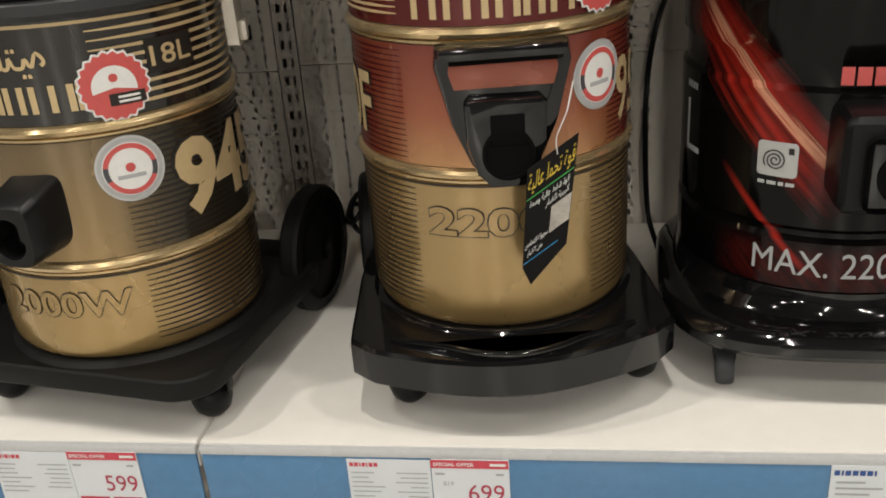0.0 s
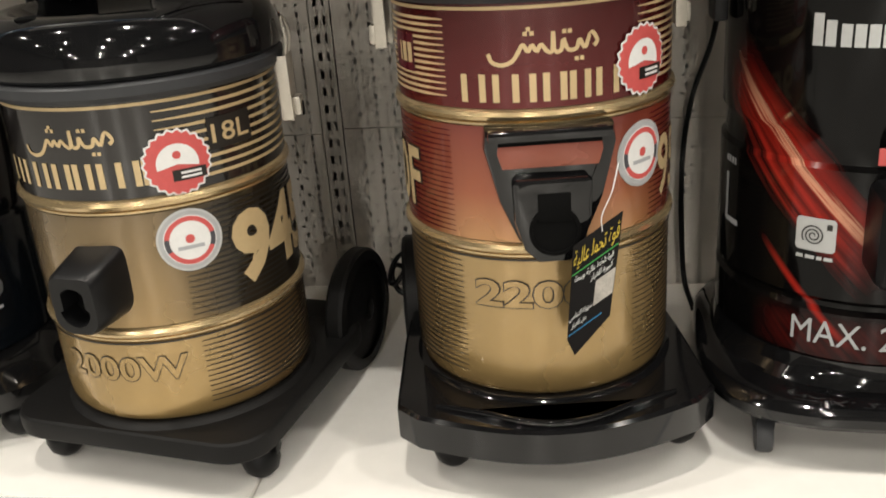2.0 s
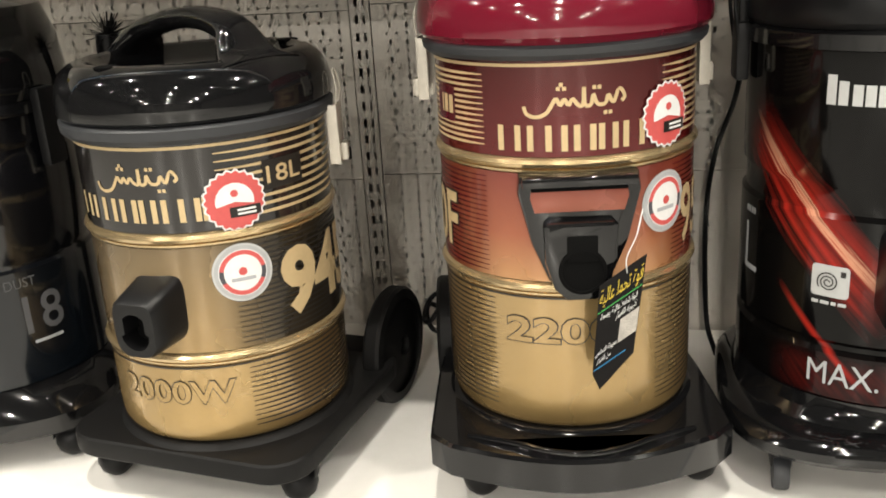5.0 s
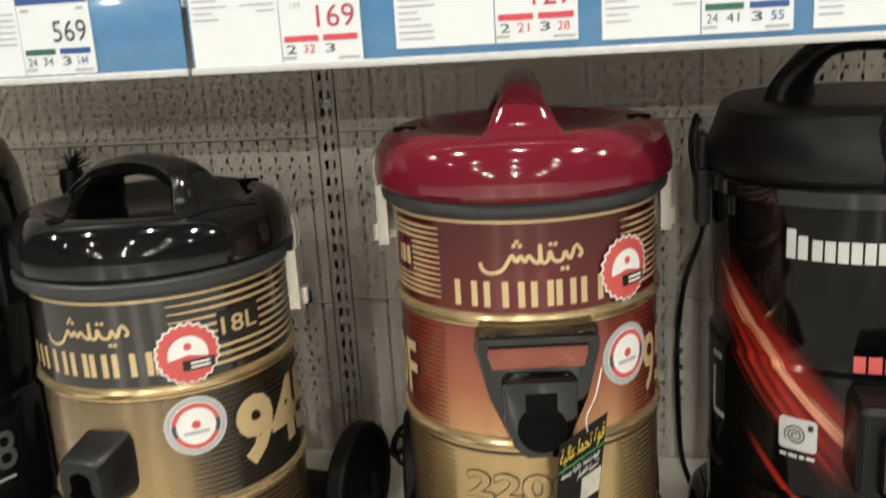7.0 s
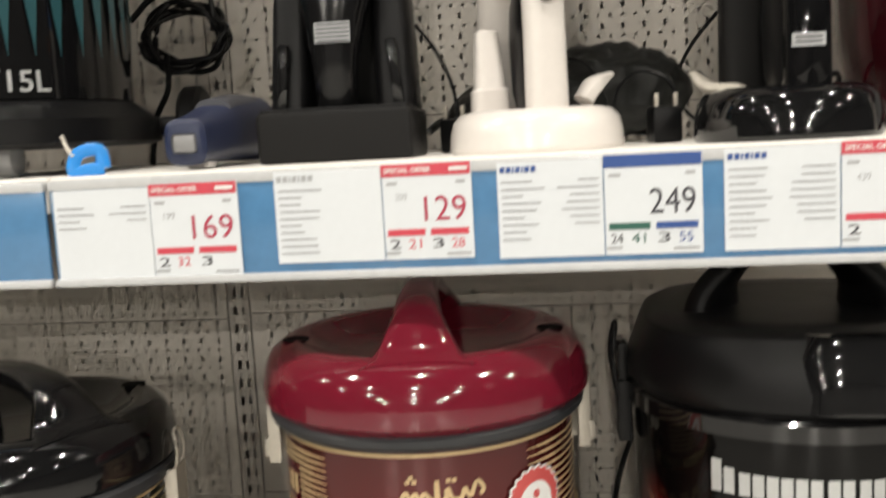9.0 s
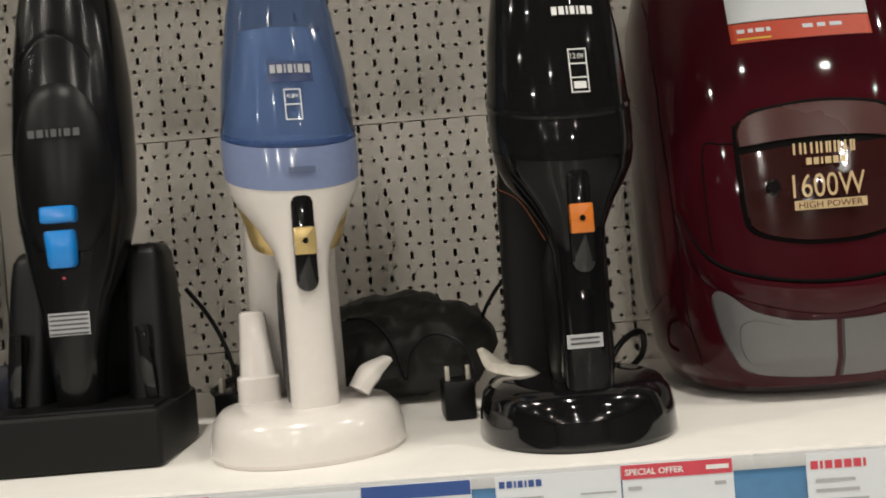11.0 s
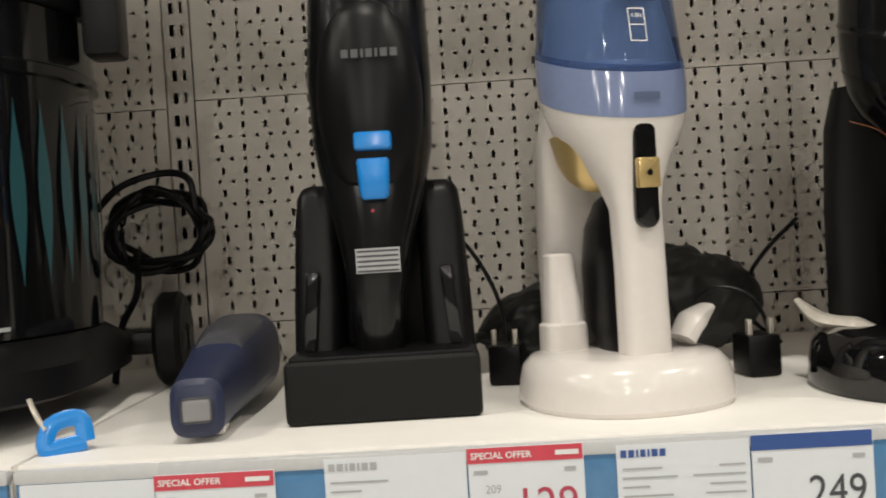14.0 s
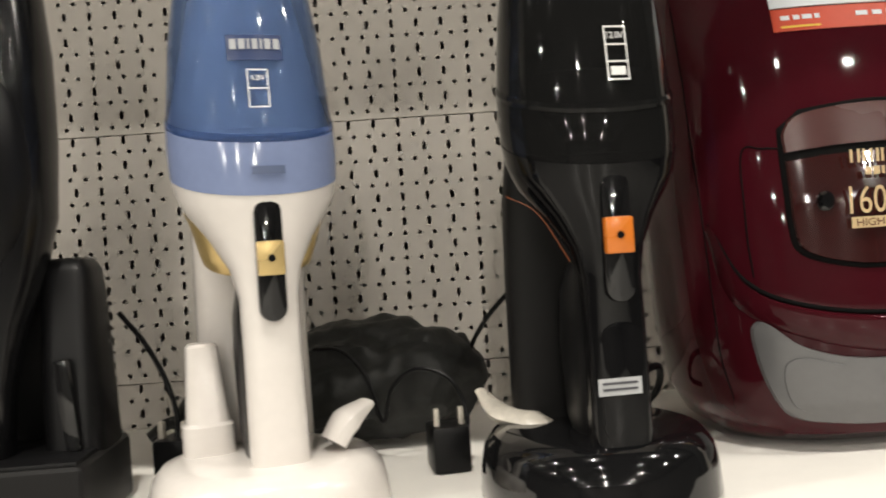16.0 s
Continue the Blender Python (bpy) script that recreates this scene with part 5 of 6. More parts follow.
part("orange_line", sweep([(-0.022, -0.046, 0.150), (-0.036, -0.030, 0.180), (-0.050, -0.010, 0.192)], [(0.0003, 0.0003), (0.0003, 0.0003)], 8, 2, 6), mat("dull_orange_trim", (0.25, 0.06, 0.01), 0.4), k_body)
kcode = part("barcode_sticker", sheet(0.026, 0.010, -0.003, 0.077, 0.0662), STICKER, black_vac, "white barcode sticker")
part("printed_bar", sheet(0.021, 0.0014, -0.003, 0.079, 0.0666), DARK_INK, kcode)
part("printed_bar", sheet(0.021, 0.0014, -0.003, 0.0755, 0.0666), DARK_INK, kcode)
part("clear_window", flat_outline(round_rect(0.0135, 0.036, 0.012, 6, 0.078), 0.002, -0.0638, 0.001), BLACK_PIANO, k_body)
slip = thing("plastic_slip", pose(0.585, -0.320, H0 + 0.040, 0, 0, -25), "crumpled pale plastic slip lying on a charger base", "wrapper")
part("sheet", sweep([(-0.030, 0.012, 0.022), (-0.012, 0.004, 0.008), (0.012, -0.002, 0.004), (0.028, -0.004, 0.001)], [(0.004, 0.002), (0.012, 0.005), (0.014, 0.006), (0.008, 0.002)], 12, 2, 6), mat("translucent_slip", (0.60, 0.56, 0.49), 0.3, vary=0.2, bump=0.5, bump_scale=200), slip)

# black bag with the charger inside, plug in front
bag = thing("plastic_bag", pose(0.448, -0.150, H0), "crumpled black plastic bag lying behind the hand vacuums", "bag")


def crumpled_pouch():
    """A long soft pouch lying along the shelf, drawn in by folds that run from end to end."""
    bm = sweep([(-0.128, 0.0, 0.024), (-0.100, 0.0, 0.036), (-0.050, 0.0, 0.044), (0.010, 0.002, 0.052), (0.060, 0.002, 0.053), (0.098, 0.0, 0.046), (0.122, 0.0, 0.032)],
               [(0.012, 0.014), (0.036, 0.030), (0.045, 0.040), (0.048, 0.049), (0.048, 0.050), (0.040, 0.043), (0.014, 0.022)], 72, 2.3, 12)
    for v in bm.verts:
        c = v.co
        axis = Vector((c.x, 0.0, 0.045))
        out = (c - axis)
        fold = noise.ridged_multi_fractal(Vector((c.x * 9 + c.z * 14, c.y * 34, c.z * 36 - c.x * 10)), 1.0, 2.0, 3, 1.0, 2.0) - 1.1
        fine = noise.ridged_multi_fractal(Vector((c.x * 40 - c.z * 50, c.y * 60, c.z * 90 + c.x * 26)), 1.0, 2.1, 3, 1.0, 2.0) - 1.0
        v.co = c + out * (0.16 * fold + 0.05 * fine)
        if v.co.z < 0.003:
            v.co.z = 0.001 + 0.002 * abs(fine)
    return bm


part("film", crumpled_pouch(), BAG, bag, angle=50)
part("tied_end", sweep([(-0.118, -0.004, 0.026), (-0.134, -0.016, 0.032), (-0.150, -0.022, 0.022)], [(0.010, 0.008), (0.005, 0.005), (0.014, 0.004)], 14, 2, 5), BAG, bag)


def adapter(m, label):
    ob = thing("plug_adapter", m, label, "plug")
    part("case", rbox(0.028, 0.034, 0.034, 0.004, (0, 0, 0.017), 2), BLACK_SATIN, ob)
    for s in (-1, 1):
        part("pin", rbox(0.004, 0.006, 0.013, 0.001, (s * 0.009, -0.008, 0.040)), STEEL, ob)
    return ob


adapter(pose(0.540, -0.262, H0, 0, 0, 8), "black charger plug with metal pins lying beside a hand vacuum")
adapter(pose(0.338, -0.235, H0, 0, 0, -12), "black charger plug with metal pins beside a charging stand")
lead = thing("charger_lead", pose(0, 0, H0), "thin black charger lead between hand vacuums", "cable")
part("cord", cord([(0.440, -0.20, 0.088), (0.462, -0.21, 0.086), (0.480, -0.215, 0.066), (0.492, -0.22, 0.030), (0.500, -0.22, 0.055), (0.520, -0.225, 0.070), (0.545, -0.235, 0.062), (0.556, -0.245, 0.035), (0.550, -0.255, 0.012)], 0.0017), BLACK_SATIN, lead)
lead2 = thing("charger_lead", pose(0, 0, H0), "thin black charger lead between hand vacuums", "cable")
part("cord", cord([(0.300, -0.235, 0.130), (0.318, -0.235, 0.105), (0.332, -0.235, 0.075), (0.338, -0.235, 0.045), (0.334, -0.245, 0.010)], 0.002), BLACK_SATIN, lead2)
lead3 = thing("charger_lead", pose(0, 0, H0), "thin black charger lead behind a hand vacuum", "cable")
part("cord", cord([(0.600, -0.20, 0.125), (0.578, -0.18, 0.098), (0.566, -0.16, 0.070), (0.570, -0.15, 0.035), (0.59, -0.17, 0.012)], 0.002), BLACK_SATIN, lead3)
clutter = thing("charger_lead", pose(0, 0, H0), "looped black charger lead beside a canister vacuum", "cable")
part("cord", cord([(0.668, -0.24, 0.02), (0.690, -0.23, 0.050), (0.712, -0.21, 0.056), (0.716, -0.18, 0.03), (0.69, -0.17, 0.006)], 0.003), BLACK_SATIN, clutter)

# red canister vacuum cleaner
can = thing("canister_vacuum_cleaner", pose(0.853, -0.190, H0), "dark red canister vacuum cleaner with a smoked window and silver pedals", "vacuum cleaner")
can_body = part("body", loft([(0.003, 0, 0.0, 0.105, 0.085, 2.6), (0.012, 0, 0, 0.122, 0.108, 2.6), (0.035, 0, 0, 0.136, 0.122, 2.6), (0.090, 0, 0, 0.146, 0.127, 2.7), (0.180, 0, 0.004, 0.150, 0.124, 2.7), (0.270, 0, 0.012, 0.149, 0.116, 2.7), (0.340, 0, 0.022, 0.142, 0.104, 2.6), (0.400, 0, 0.03, 0.125, 0.085, 2.5), (0.425, 0, 0.03, 0.09, 0.055, 2.5)], 96), CANISTER_RED, can)


def front_y(x, z):
    """Depth of the canister's front at a place on it."""
    rows = [(0.012, 0.122, 0.108, 0, 2.6), (0.035, 0.136, 0.122, 0, 2.6), (0.090, 0.146, 0.127, 0, 2.7), (0.180, 0.150, 0.124, 0.004, 2.7), (0.270, 0.149, 0.116, 0.012, 2.7), (0.340, 0.142, 0.104, 0.022, 2.6), (0.400, 0.125, 0.085, 0.03, 2.5)]
    z = min(max(z, rows[0][0]), rows[-1][0] - 1e-6)
    for a, b in zip(rows, rows[1:]):
        if a[0] <= z <= b[0]:
            w = (z - a[0]) / (b[0] - a[0])
            rx, ry, cy, n = (a[i] * (1 - w) + b[i] * w for i in range(1, 5))
            return cy - ry * max(0.0, 1 - min(1, abs(x) / rx) ** n) ** (1 / n)


def can_panel(name, outline, lift, material, owner, label="", rim=True):
    """A panel that follows the canister's front; outline in x, z."""
    bm = bmesh.new()
    dense = []
    for (x0, z0), (x1, z1) in zip(outline, outline[1:] + outline[:1]):
        cuts = max(1, int(math.hypot(x1 - x0, z1 - z0) / 0.005))
        dense += [(x0 + (x1 - x0) * k / cuts, z0 + (z1 - z0) * k / cuts) for k in range(cuts)]
    outline = dense
    n = len(outline)
    cx, cz = sum(p[0] for p in outline) / n, sum(p[1] for p in outline) / n
    rows = []
    for f in (1.0, 0.97, 0.9, 0.8, 0.65, 0.5, 0.35, 0.2, 0.03):
        d = lift if f < 0.99 else -0.0005
        rows.append([bm.verts.new((cx + (x - cx) * f, front_y(cx + (x - cx) * f, cz + (z - cz) * f) - d, cz + (z - cz) * f)) for x, z in outline])
    for a, b in zip(rows, rows[1:]):
        for k in range(n):
            bm.faces.new((a[k], a[(k + 1) % n], b[(k + 1) % n], b[k]))
    bm.faces.new(rows[-1])
    return part(name, bm, material, owner, label)


def path2(points, steps=8):
    return [(p.x, p.z) for p in smooth_path([(x, 0, z) for x, z in points], steps)]


recess = can_panel("window_frame", path2([(-0.078, 0.230), (-0.079, 0.208), (-0.078, 0.160), (-0.070, 0.140), (-0.035, 0.130), (0.0, 0.128), (0.035, 0.130), (0.070, 0.140), (0.078, 0.160), (0.079, 0.208), (0.078, 0.230), (0.060, 0.243), (0.0, 0.248), (-0.060, 0.243)], 5), 0.0015, DARK_GAP, can_body)
can_panel("window", path2([(-0.076, 0.207), (-0.075, 0.160), (-0.067, 0.142), (-0.034, 0.133), (0.0, 0.131), (0.034, 0.133), (0.067, 0.142), (0.075, 0.160), (0.076, 0.207), (0.04, 0.210), (0.0, 0.211), (-0.04, 0.210)], 5), 0.003, mat("smoked_red_window", (0.030, 0.006, 0.006), 0.08, coat=0.7), can_body, "smoked dust window")
can_panel("window_hood", path2([(-0.076, 0.212), (-0.075, 0.228), (-0.058, 0.240), (0.0, 0.245), (0.058, 0.240), (0.075, 0.228), (0.076, 0.212), (0.04, 0.215), (0.0, 0.216), (-0.04, 0.215)], 5), 0.003, mat("brown_red_hood", (0.06, 0.016, 0.014), 0.3), can_body)


def can_line(name, points, r, material, owner):
    """A thin joint that follows the canister's front."""
    line = [(x, front_y(x, z) - 0.0002, z) for x, z in path2(points, 6)]
    return part(name, sweep(line, [(r, r)] * 2, 8, 2, 1, (0.1, 1, 0.2)), material, owner)


def can_strip(name, upper, lower, lift, material, owner):
    """A raised band between two curves on the canister's front, its edges rolled in."""
    bm = bmesh.new()
    a, b = path2(upper, 8), path2(lower, 8)
    rows = []
    for f, d in ((0.0, -0.001), (0.02, lift * 0.7), (0.08, lift), (0.3, lift), (0.6, lift * 0.8), (0.85, lift * 0.5), (1.0, -0.001)):
        row = []
        for (x0, z0), (x1, z1) in zip(a, b):
            x, z = x0 + (x1 - x0) * f, z0 + (z1 - z0) * f
            row.append(bm.verts.new((x, front_y(x, z) - d, z)))
        rows.append(row)
    for q, w in zip(rows, rows[1:]):
        for k in range(len(q) - 1):
            bm.faces.new((q[k], q[k + 1], w[k + 1], w[k]))
    return part(name, bm, material, owner)


can_strip("bumper", [(-0.130, 0.166), (-0.110, 0.122), (-0.070, 0.104), (0, 0.0965), (0.070, 0.104), (0.110, 0.122), (0.130, 0.166)],
          [(-0.1315, 0.160), (-0.118, 0.108), (-0.074, 0.083), (0, 0.070), (0.074, 0.083), (0.118, 0.108), (0.1315, 0.160)], 0.006, CANISTER_RED, can_body)
can_line("bumper_groove", [(-0.129, 0.163), (-0.109, 0.1235), (-0.070, 0.1055), (0, 0.098), (0.070, 0.1055), (0.109, 0.1235), (0.129, 0.163)], 0.0018, DARK_GAP, can_body)
for s in (-1, 1):
    pedal = can_panel("pedal", path2([(s * 0.002, 0.067), (s * 0.04, 0.069), (s * 0.075, 0.078), (s * 0.098, 0.094), (s * 0.106, 0.094), (s * 0.108, 0.084), (s * 0.098, 0.050), (s * 0.080, 0.026), (s * 0.04, 0.020), (s * 0.002, 0.019)], 5), 0.003, PEDAL, can_body, "silver foot pedal")
    can_panel("pedal_pad", path2([(s * 0.045, 0.064), (s * 0.075, 0.070), (s * 0.088, 0.062), (s * 0.080, 0.034), (s * 0.045, 0.027)], 4), 0.0045, PEDAL, pedal)
    can_line("side_seam", [(s * 0.078, 0.216), (s * 0.090, 0.2168), (s * 0.104, 0.2145), (s * 0.1058, 0.16), (s * 0.1035, 0.1265)], 0.0007, DARK_GAP, can_body)
    can_line("shell_seam", [(s * 0.132, 0.36), (s * 0.1345, 0.27), (s * 0.133, 0.19), (s * 0.131, 0.150), (s * 0.127, 0.08), (s * 0.115, 0.030)], 0.0006, DARK_GAP, can_body)
can_panel("offer_label", [(-0.068, 0.3005), (0.068, 0.3005), (0.068, 0.318), (-0.068, 0.318)], 0.0008, mat("orange_red_label", (0.55, 0.06, 0.02), 0.4), can_body, "orange-red energy label")
can_panel("label_bar", [(-0.062, 0.303), (-0.030, 0.303), (-0.030, 0.3045), (-0.062, 0.3045)], 0.0013, YELLOW_INK, can_body)
for bx, bw in ((-0.061, 0.007), (-0.051, 0.005), (-0.044, 0.008), (-0.034, 0.004), (0.000, 0.010), (0.014, 0.008), (0.026, 0.012)):
    can_panel("label_bar", [(bx, 0.309), (bx + bw, 0.309), (bx + bw, 0.3125), (bx, 0.3125)], 0.0013, CARD, can_body)
can_panel("energy_label", [(-0.068, 0.3185), (0.068, 0.3185), (0.068, 0.37), (-0.068, 0.37)], 0.0008, CARD, can_body, "white energy label")
part("power_mark", moved(lettering("1600W", 0.019, 0.0, 0.066), -0.001, 0.176, -0.1272), GOLD_PRINT, can_body)
part("power_strip", moved(sheet(0.066, 0.0075), -0.001, 0.1605, -0.1280), GOLD_PRINT, can_body)
part("power_line", moved(lettering("HIGH POWER", 0.005, 0.0, 0.058), -0.001, 0.1605, -0.1286), WINE_DARK, can_body)
for bar in brand_strokes(0.009, 0.056):
    part("brand_bar", moved(bar, -0.003, 0.206, -0.1262), GOLD_PRINT, can_body)
part("model_mark", moved(blocks((0.7, 0.7, 0.3, 0.8, 0.7, 0.7), 0.0055, 0.25, 0.036), -0.002, 0.1955, -0.1266), GOLD_PRINT, can_body)
part("dial", turned(lathe([(0.0068, 0.0), (0.0068, 0.003), (0.005, 0.005)], 28), pose(-0.050, -0.1200, 0.177, 90, 0, 0)), BLACK_GLOSS, can_body)

for piece in can.children_recursive:
    for v in piece.data.vertices:
        v.co.x *= 0.875

# navy handle lying on its side
navy = thing("hand_vacuum_cleaner", pose(0.124, -0.415, H0, 0, 0, 7), "navy blue hand vacuum lying on its side", "hand vacuum", "hand vacuums")
grip = part("body", turned(loft([(0.0, 0, 0.024, 0.014, 0.016, 3.5), (0.003, 0, 0.024, 0.018, 0.020, 3.5), (0.05, 0, 0.027, 0.021, 0.023, 3.2), (0.10, 0.004, 0.033, 0.026, 0.028, 3), (0.15, 0.006, 0.036, 0.030, 0.032, 3), (0.21, 0.006, 0.036, 0.032, 0.034, 3), (0.214, 0.006, 0.036, 0.028, 0.030, 3)], 40), Matrix(((1, 0, 0, 0), (0, 0, 1, 0), (0, 1, 0, 0), (0, 0, 0, 1)))), NAVY, navy)
part("end_button", rbox(0.021, 0.004, 0.017, 0.004, (0.0, -0.0005, 0.023), 3), SILVER, grip, "grey end button")
part("grey_side", turned(loft([(0.085, 0.004, 0.048, 0.018, 0.016, 2.5), (0.15, 0.006, 0.052, 0.026, 0.0185, 2.5), (0.20, 0.006, 0.052, 0.026, 0.0185, 2.5)], 32), Matrix(((1, 0, 0, 0), (0, 0, 1, 0), (0, 1, 0, 0), (0, 0, 0, 1)))), mat("slate_grey_plastic", (0.06, 0.062, 0.075), 0.45), grip)
part("rest_tab", rbox(0.020, 0.03, 0.006, 0.002, (0.004, 0.035, 0.004)), WHITE_PLASTIC, grip)

# wet and dry cleaner
wet = thing("wet_dry_vacuum_cleaner", pose(-0.153, -0.275, H0, 0, 0, 8), "black wet and dry drum vacuum cleaner with teal streaks", "vacuum cleaner")
part("drum", lathe([(0.146, 0.068), (0.150, 0.072), (0.152, 0.20), (0.154, 0.268), (0.158, 0.270), (0.158, 0.278), (0.155, 0.280), (0.155, 0.33)], 96), BLACK_GLOSS, wet)
part("top_collar", lathe([(0.160, 0.325), (0.163, 0.33), (0.163, 0.40), (0.15, 0.44), (0.05, 0.46)], 72), BLACK_SATIN, wet)
for k in range(12):
    a = 8 + 9 * k
    lens = bmesh.new()
    left = [lens.verts.new((-0.0062 * math.sin(math.pi * j / 14) ** 1.5, -0.0008, -0.065 + 0.14 * j / 14)) for j in range(15)]
    right = [lens.verts.new((0.0062 * math.sin(math.pi * j / 14) ** 1.5 + 0.0004, -0.0008, -0.065 + 0.14 * j / 14)) for j in range(15)]
    for j in range(14):
        lens.faces.new((left[j], right[j], right[j + 1], left[j + 1]))
    part("teal_streak", wrapped(lens, 0.1535, a, 0.175), TEAL_INK, wet)
part("capacity_mark", wrapped(lettering("2000W/15L", 0.020, 0.0006, 0.140, 0.012), 0.150, 22, 0.088), SILVER_INK, wet)
wet_tray = part("base_tray", loft([(0.026, 0, 0, 0.150, 0.150, 4), (0.030, 0, 0, 0.160, 0.160, 4), (0.052, 0, 0, 0.160, 0.160, 4), (0.062, 0, 0, 0.154, 0.154, 3), (0.070, 0, 0, 0.15, 0.15, 2.2)], 64), BLACK_SATIN, wet)
part("tray_arm", rbox(0.10, 0.05, 0.022, 0.006, (0.155, 0.105, 0.045), 2), BLACK_SATIN, wet)
for x, y in ((0.072, -0.112), (-0.09, -0.12)):
    fork = part("castor", rbox(0.016, 0.022, 0.02, 0.003, (x, y, 0.030)), BLACK_SATIN, wet)
    part("wheel", moved(turned(lathe([(0.006, -0.010), (0.0165, -0.009), (0.018, -0.004), (0.018, 0.004), (0.0165, 0.009), (0.006, 0.010)], 28), pose(0, 0, 0, 0, 90, 0)), x, 0.018, y), mat("clear_grey_castor", (0.30, 0.30, 0.30), 0.2), fork)
for s in (-1, 1):
    wheel = part("rear_wheel", moved(turned(lathe([(0.010, -0.014), (0.040, -0.013), (0.045, -0.008), (0.045, 0.008), (0.040, 0.013), (0.010, 0.014)], 40), pose(0, 0, 0, 0, 90, 0)), s * 0.190, 0.045, 0.115), BLACK_MATT, wet)
    part("hub", moved(turned(lathe([(0.012, -0.017), (0.016, -0.014), (0.016, 0.014), (0.012, 0.017)], 24), pose(0, 0, 0, 0, 90, 0)), s * 0.190, 0.045, 0.115), BLACK_SATIN, wheel)
part("side_clip", rbox(0.03, 0.04, 0.09, 0.006, (0.176, -0.02, 0.335), 2), BLACK_SATIN, wet)
coil = thing("power_cable", pose(0.000, -0.100, H0 + 0.150), "coiled black power cable hanging on the drum cleaner", "cable")
pts = []
for k in range(46):
    a = k * 0.72
    pts.append((0.006 * math.sin(k * 1.7) + 0.047 * math.cos(a), 0.012 * math.sin(k * 0.9), (0.036 + 0.007 * math.sin(k * 1.3)) * math.sin(a)))
part("cord", cord(pts, 0.0036, 4), BLACK_SATIN, coil)
part("loop", cord([(-0.058, -0.02, 0.020), (-0.030, -0.015, 0.046), (0.010, -0.01, 0.057), (0.036, -0.01, 0.050), (0.042, -0.01, 0.02), (0.056, -0.01, 0.006), (0.046, -0.012, -0.006)], 0.0036), BLACK_SATIN, coil)
part("tail", cord([(-0.020, -0.012, -0.02), (-0.022, -0.012, -0.06), (-0.04, -0.012, -0.095), (-0.05, -0.012, -0.149)], 0.0036), BLACK_SATIN, coil)

blue_tool = thing("brush_nozzle", pose(0.036, -0.418, H0 + 0.002, 0, 0, 25) @ Matrix.Diagonal((0.66, 0.66, 0.66, 1)), "small bright blue ribbed brush frame lying at the shelf edge", "nozzle")
frame_pts = [(0.019, 0, 0.006), (0.014, 0, 0.030), (-0.012, 0, 0.026), (-0.019, 0, 0.003), (0.000, 0, 0.004), (0.019, 0, 0.006)]
part("frame", turned(sweep(frame_pts, [(0.009, 0.0055)] * 6, 12, 4, 4, (0, 1, 0)), pose(0, 0, 0, -12, 0, 0)), BLUE_BUTTON, blue_tool)
part("stem", cord([(-0.018, 0.0, 0.022), (-0.026, 0.012, 0.036), (-0.032, 0.03, 0.05)], 0.0028, 4), STEEL, blue_tool)

# ---- price labels ----


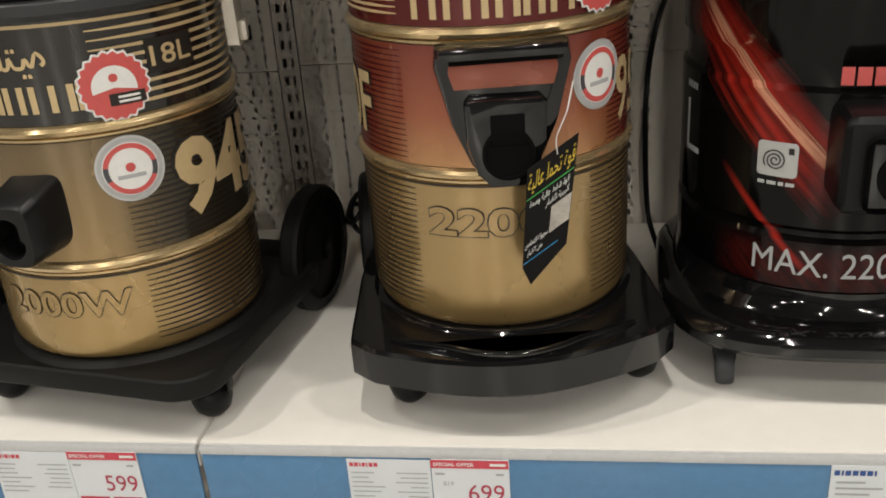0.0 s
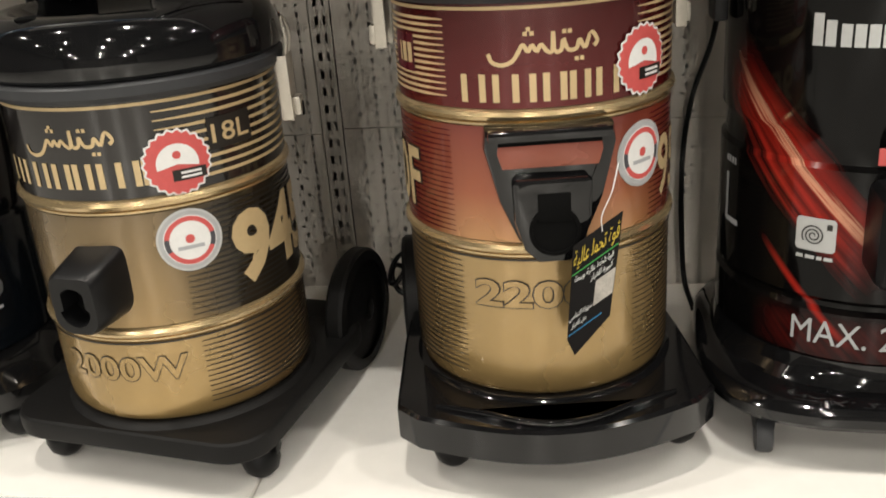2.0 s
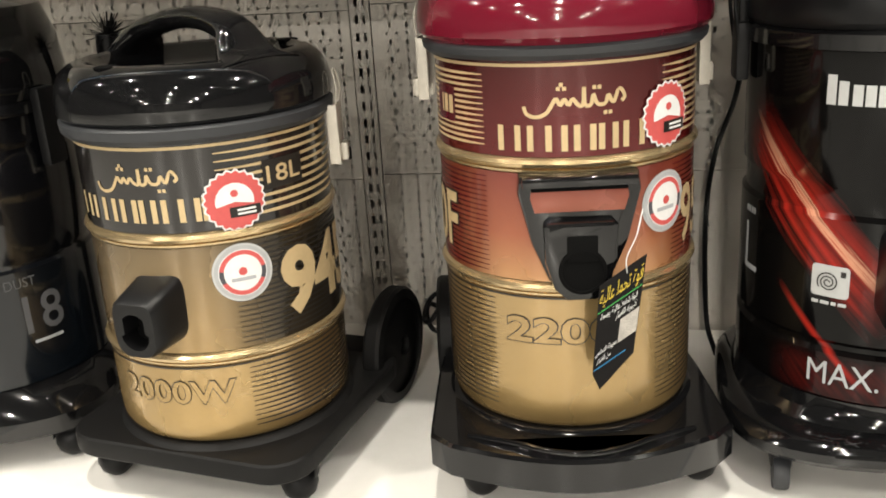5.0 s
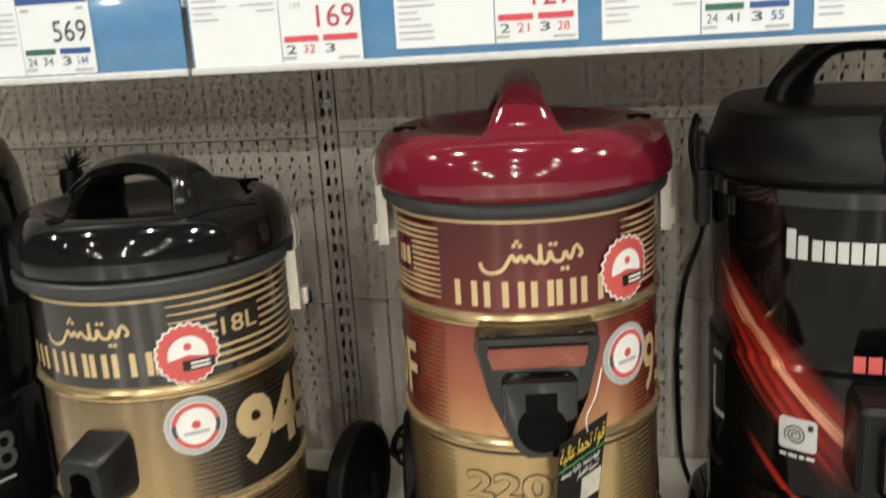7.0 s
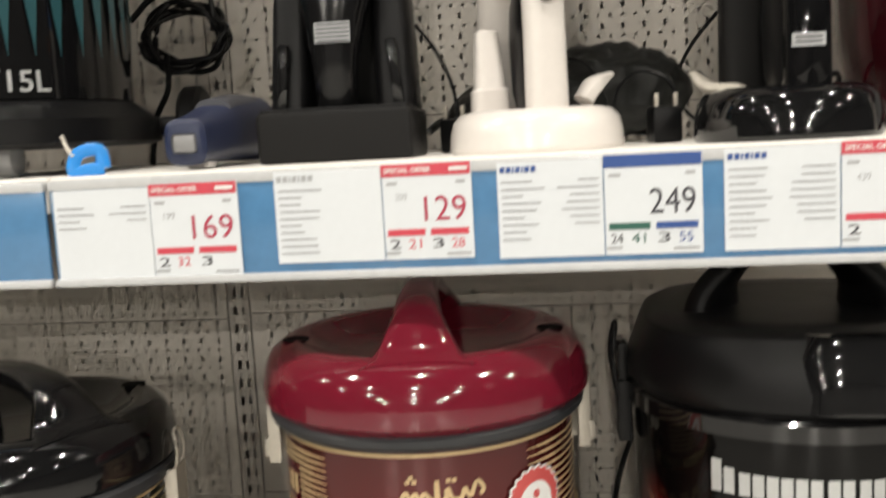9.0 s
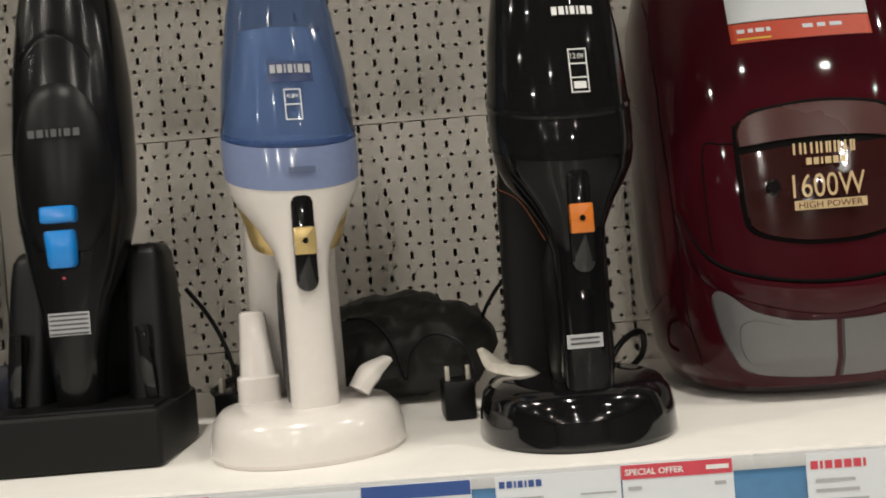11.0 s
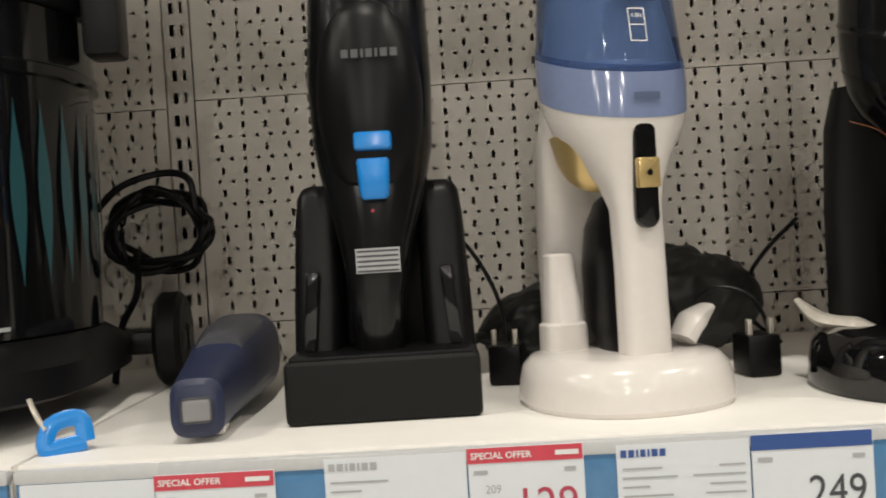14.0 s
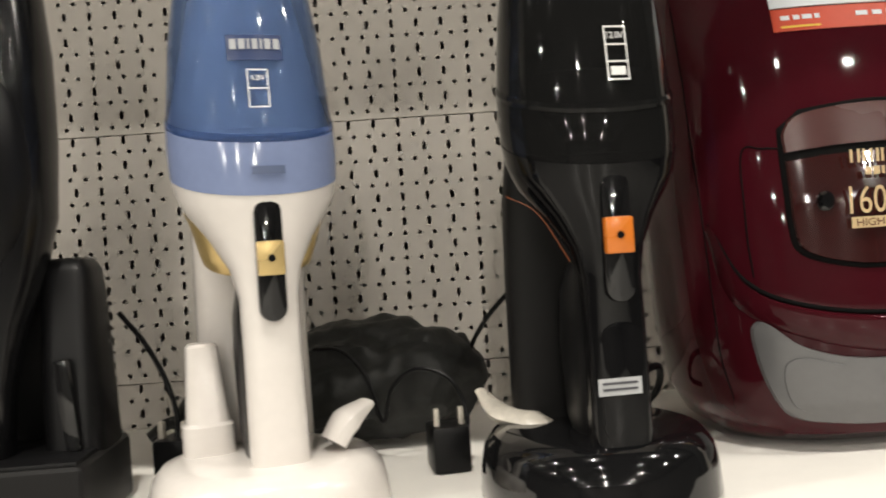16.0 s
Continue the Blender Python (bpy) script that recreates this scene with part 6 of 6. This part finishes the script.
def price_label(x0, x1, x2, z0, z1, front, price, old, band, deal, logo, months, rows_left, rows_right, group, label):
    """Description card from x0 to x1, price card from x1 to x2, standing in the channel."""
    ob = thing("price_label", pose((x0 + x2) / 2, front - 0.0062, z0), label, "price label", group)
    c = (x0 + x2) / 2
    h = z1 - z0
    part("description_card", rbox(x1 - x0, 0.0012, h - 0.002, 0.0, ((x0 + x1) / 2 - c, 0, h / 2 - 0.001)), CARD, ob)
    part("price_card", rbox(x2 - x1 - 0.001, 0.0016, h, 0.0, ((x1 + x2) / 2 - c + 0.0005, -0.0004, h / 2)), CARD, ob)
    f = 0.0016
    w, px = x2 - x1, (x1 + x2) / 2 - c
    part("header", sheet(w - 0.001, 0.0095, px, h - 0.0048, f), band, ob)
    if deal:
        part("offer_line", moved(lettering("SPECIAL OFFER", 0.0042, f + 0.0004, w * 0.52, 0.02), px - w * 0.2, h - 0.0048), WHITE_INK, ob)
        part("printed_bar", sheet(w * 0.2, 0.003, px + w * 0.36, h - 0.0048, f + 0.0004), WHITE_INK, ob)
    part("price", moved(lettering(price, 0.0195, f, w * 0.46), px + w * 0.20, h * 0.53), mat("price_ink", (0.42, 0.05, 0.09), 0.5) if deal else DARK_INK, ob)
    if old:
        part("old_price", moved(lettering(old, 0.0052, f, w * 0.13), px - w * 0.28, h * 0.66), GREY_INK, ob)
    part("printed_bar", sheet(w * 0.12, 0.0025, px - w * 0.38, h * 0.80, f), GREY_INK, ob)
    part("printed_bar", sheet(w * 0.10, 0.0025, px + w * 0.38, h * 0.80, f), GREY_INK, ob)
    for (m0, m1), s in zip(months, (-1, 1)):
        cx = px + s * w * 0.24
        col = RED_INK if deal else (GREEN_INK if s < 0 else BLUE_INK)
        part("instalment_band", sheet(w * 0.42, 0.0052, cx, h * 0.285, f), col, ob)
        if m0:
            part("instalment", moved(lettering(m0, 0.0075, f, w * 0.12), cx - w * 0.13, h * 0.165), DARK_INK, ob)
        if m1:
            part("instalment", moved(lettering(m1, 0.0075, f, w * 0.14), cx + w * 0.09, h * 0.165), col, ob)
    part("printed_bar", sheet(w * 0.16, 0.002, px - w * 0.4, h * 0.07, f), GREY_INK, ob)
    part("printed_bar", sheet(w * 0.26, 0.002, px + w * 0.33, h * 0.05, f), GREY_INK, ob)
    lx, lw = (x0 + x1) / 2 - c, x1 - x0
    if logo:
        part("logo_mark", moved(blocks((0.8, 0.8, 0.3, 0.7, 0.3, 0.8, 0.8), 0.0046, 0.25, lw * 0.34, 0.001), lx - lw * 0.30, h - 0.0075), logo, ob)
    rng = random.Random(price + str(x0))
    for k in range(rows_left):
        q = lw * rng.uniform(0.2, 0.42)
        part("printed_bar", sheet(q, 0.0012, lx - lw * 0.46 + q / 2, h - 0.017 - 0.0056 * k, 0.001), GREY_INK, ob)
    for k in range(rows_right):
        q = lw * rng.uniform(0.18, 0.4)
        part("printed_bar", sheet(q, 0.0012, lx + lw * 0.46 - q / 2, h - 0.017 - 0.0056 * k, 0.001), GREY_INK, ob)
    return ob


UP, DOWN = "price labels on the upper shelf", "price labels on the lower shelf"
price_label(0.022, 0.107, 0.183, 1.170, 1.247, HIGH_Y, "169", "199", RED_INK, True, None, (("2", "32"), ("3", "")), 4, 3, UP, "white price card for 169 with a red special offer header")
price_label(0.214, 0.302, 0.374, 1.178, 1.2535, HIGH_Y, "129", "209", RED_INK, True, GREY_INK, (("2", "21"), ("3", "28")), 10, 0, UP, "white price card for 129 with a red special offer header")
price_label(0.394, 0.475, 0.549, 1.176, 1.2525, HIGH_Y, "249", "", BLUE_INK, False, BLUE_INK, (("24", "41"), ("3", "55")), 9, 7, UP, "white price card for 249 with a dark blue header")
price_label(0.565, 0.648, 0.722, 1.176, 1.2545, HIGH_Y, "329", "439", RED_INK, True, BLUE_INK, (("2", ""), ("3", "")), 10, 8, UP, "white price card for 329 with a red special offer header")
price_label(-0.238, -0.152, -0.077, 1.172, 1.247, HIGH_Y, "569", "", BLUE_INK, False, None, (("24", "34"), ("3", "144")), 8, 6, UP, "white price card for 569 in the blue strip")
price_label(-0.200, -0.118, -0.044, LOW - 0.090, LOW - 0.009, LOW_Y, "599", "", RED_INK, True, RED_INK, (("", ""), ("", "")), 7, 6, DOWN, "white price card for 599 with a red special offer header")
price_label(0.169, 0.250, 0.325, LOW - 0.092, LOW - 0.011, LOW_Y, "699", "819", RED_INK, True, RED_INK, (("", ""), ("", "")), 8, 6, DOWN, "white price card for 699 with a red special offer header")


def plain_card(x0, x1, z0, z1, front, logo, rows, group, label):
    ob = thing("price_label", pose((x0 + x1) / 2, front - 0.0062, z0), label, "price label", group)
    w, h = x1 - x0, z1 - z0
    part("description_card", rbox(w, 0.0012, h, 0.0, (0, 0, h / 2)), CARD, ob)
    part("logo_mark", moved(blocks((0.8, 0.3, 0.8, 0.8, 0.8, 0.8, 0.3), 0.0055, 0.22, w * 0.42, 0.001), -w * 0.26, h - 0.008), logo, ob)
    rng = random.Random(str(x0))
    for k in range(rows):
        q = w * rng.uniform(0.25, 0.6)
        part("printed_bar", sheet(q, 0.0022, -w * 0.44 + q / 2, h - 0.0185 - 0.0066 * k, 0.001), GREY_INK, ob)


plain_card(0.770, 0.856, 1.176, 1.2535, HIGH_Y, RED_INK, 7, UP, "white description card with a red maker's mark")
plain_card(0.614, 0.700, LOW - 0.091, LOW - 0.010, LOW_Y, BLUE_INK, 6, DOWN, "white description card with a dark maker's mark")
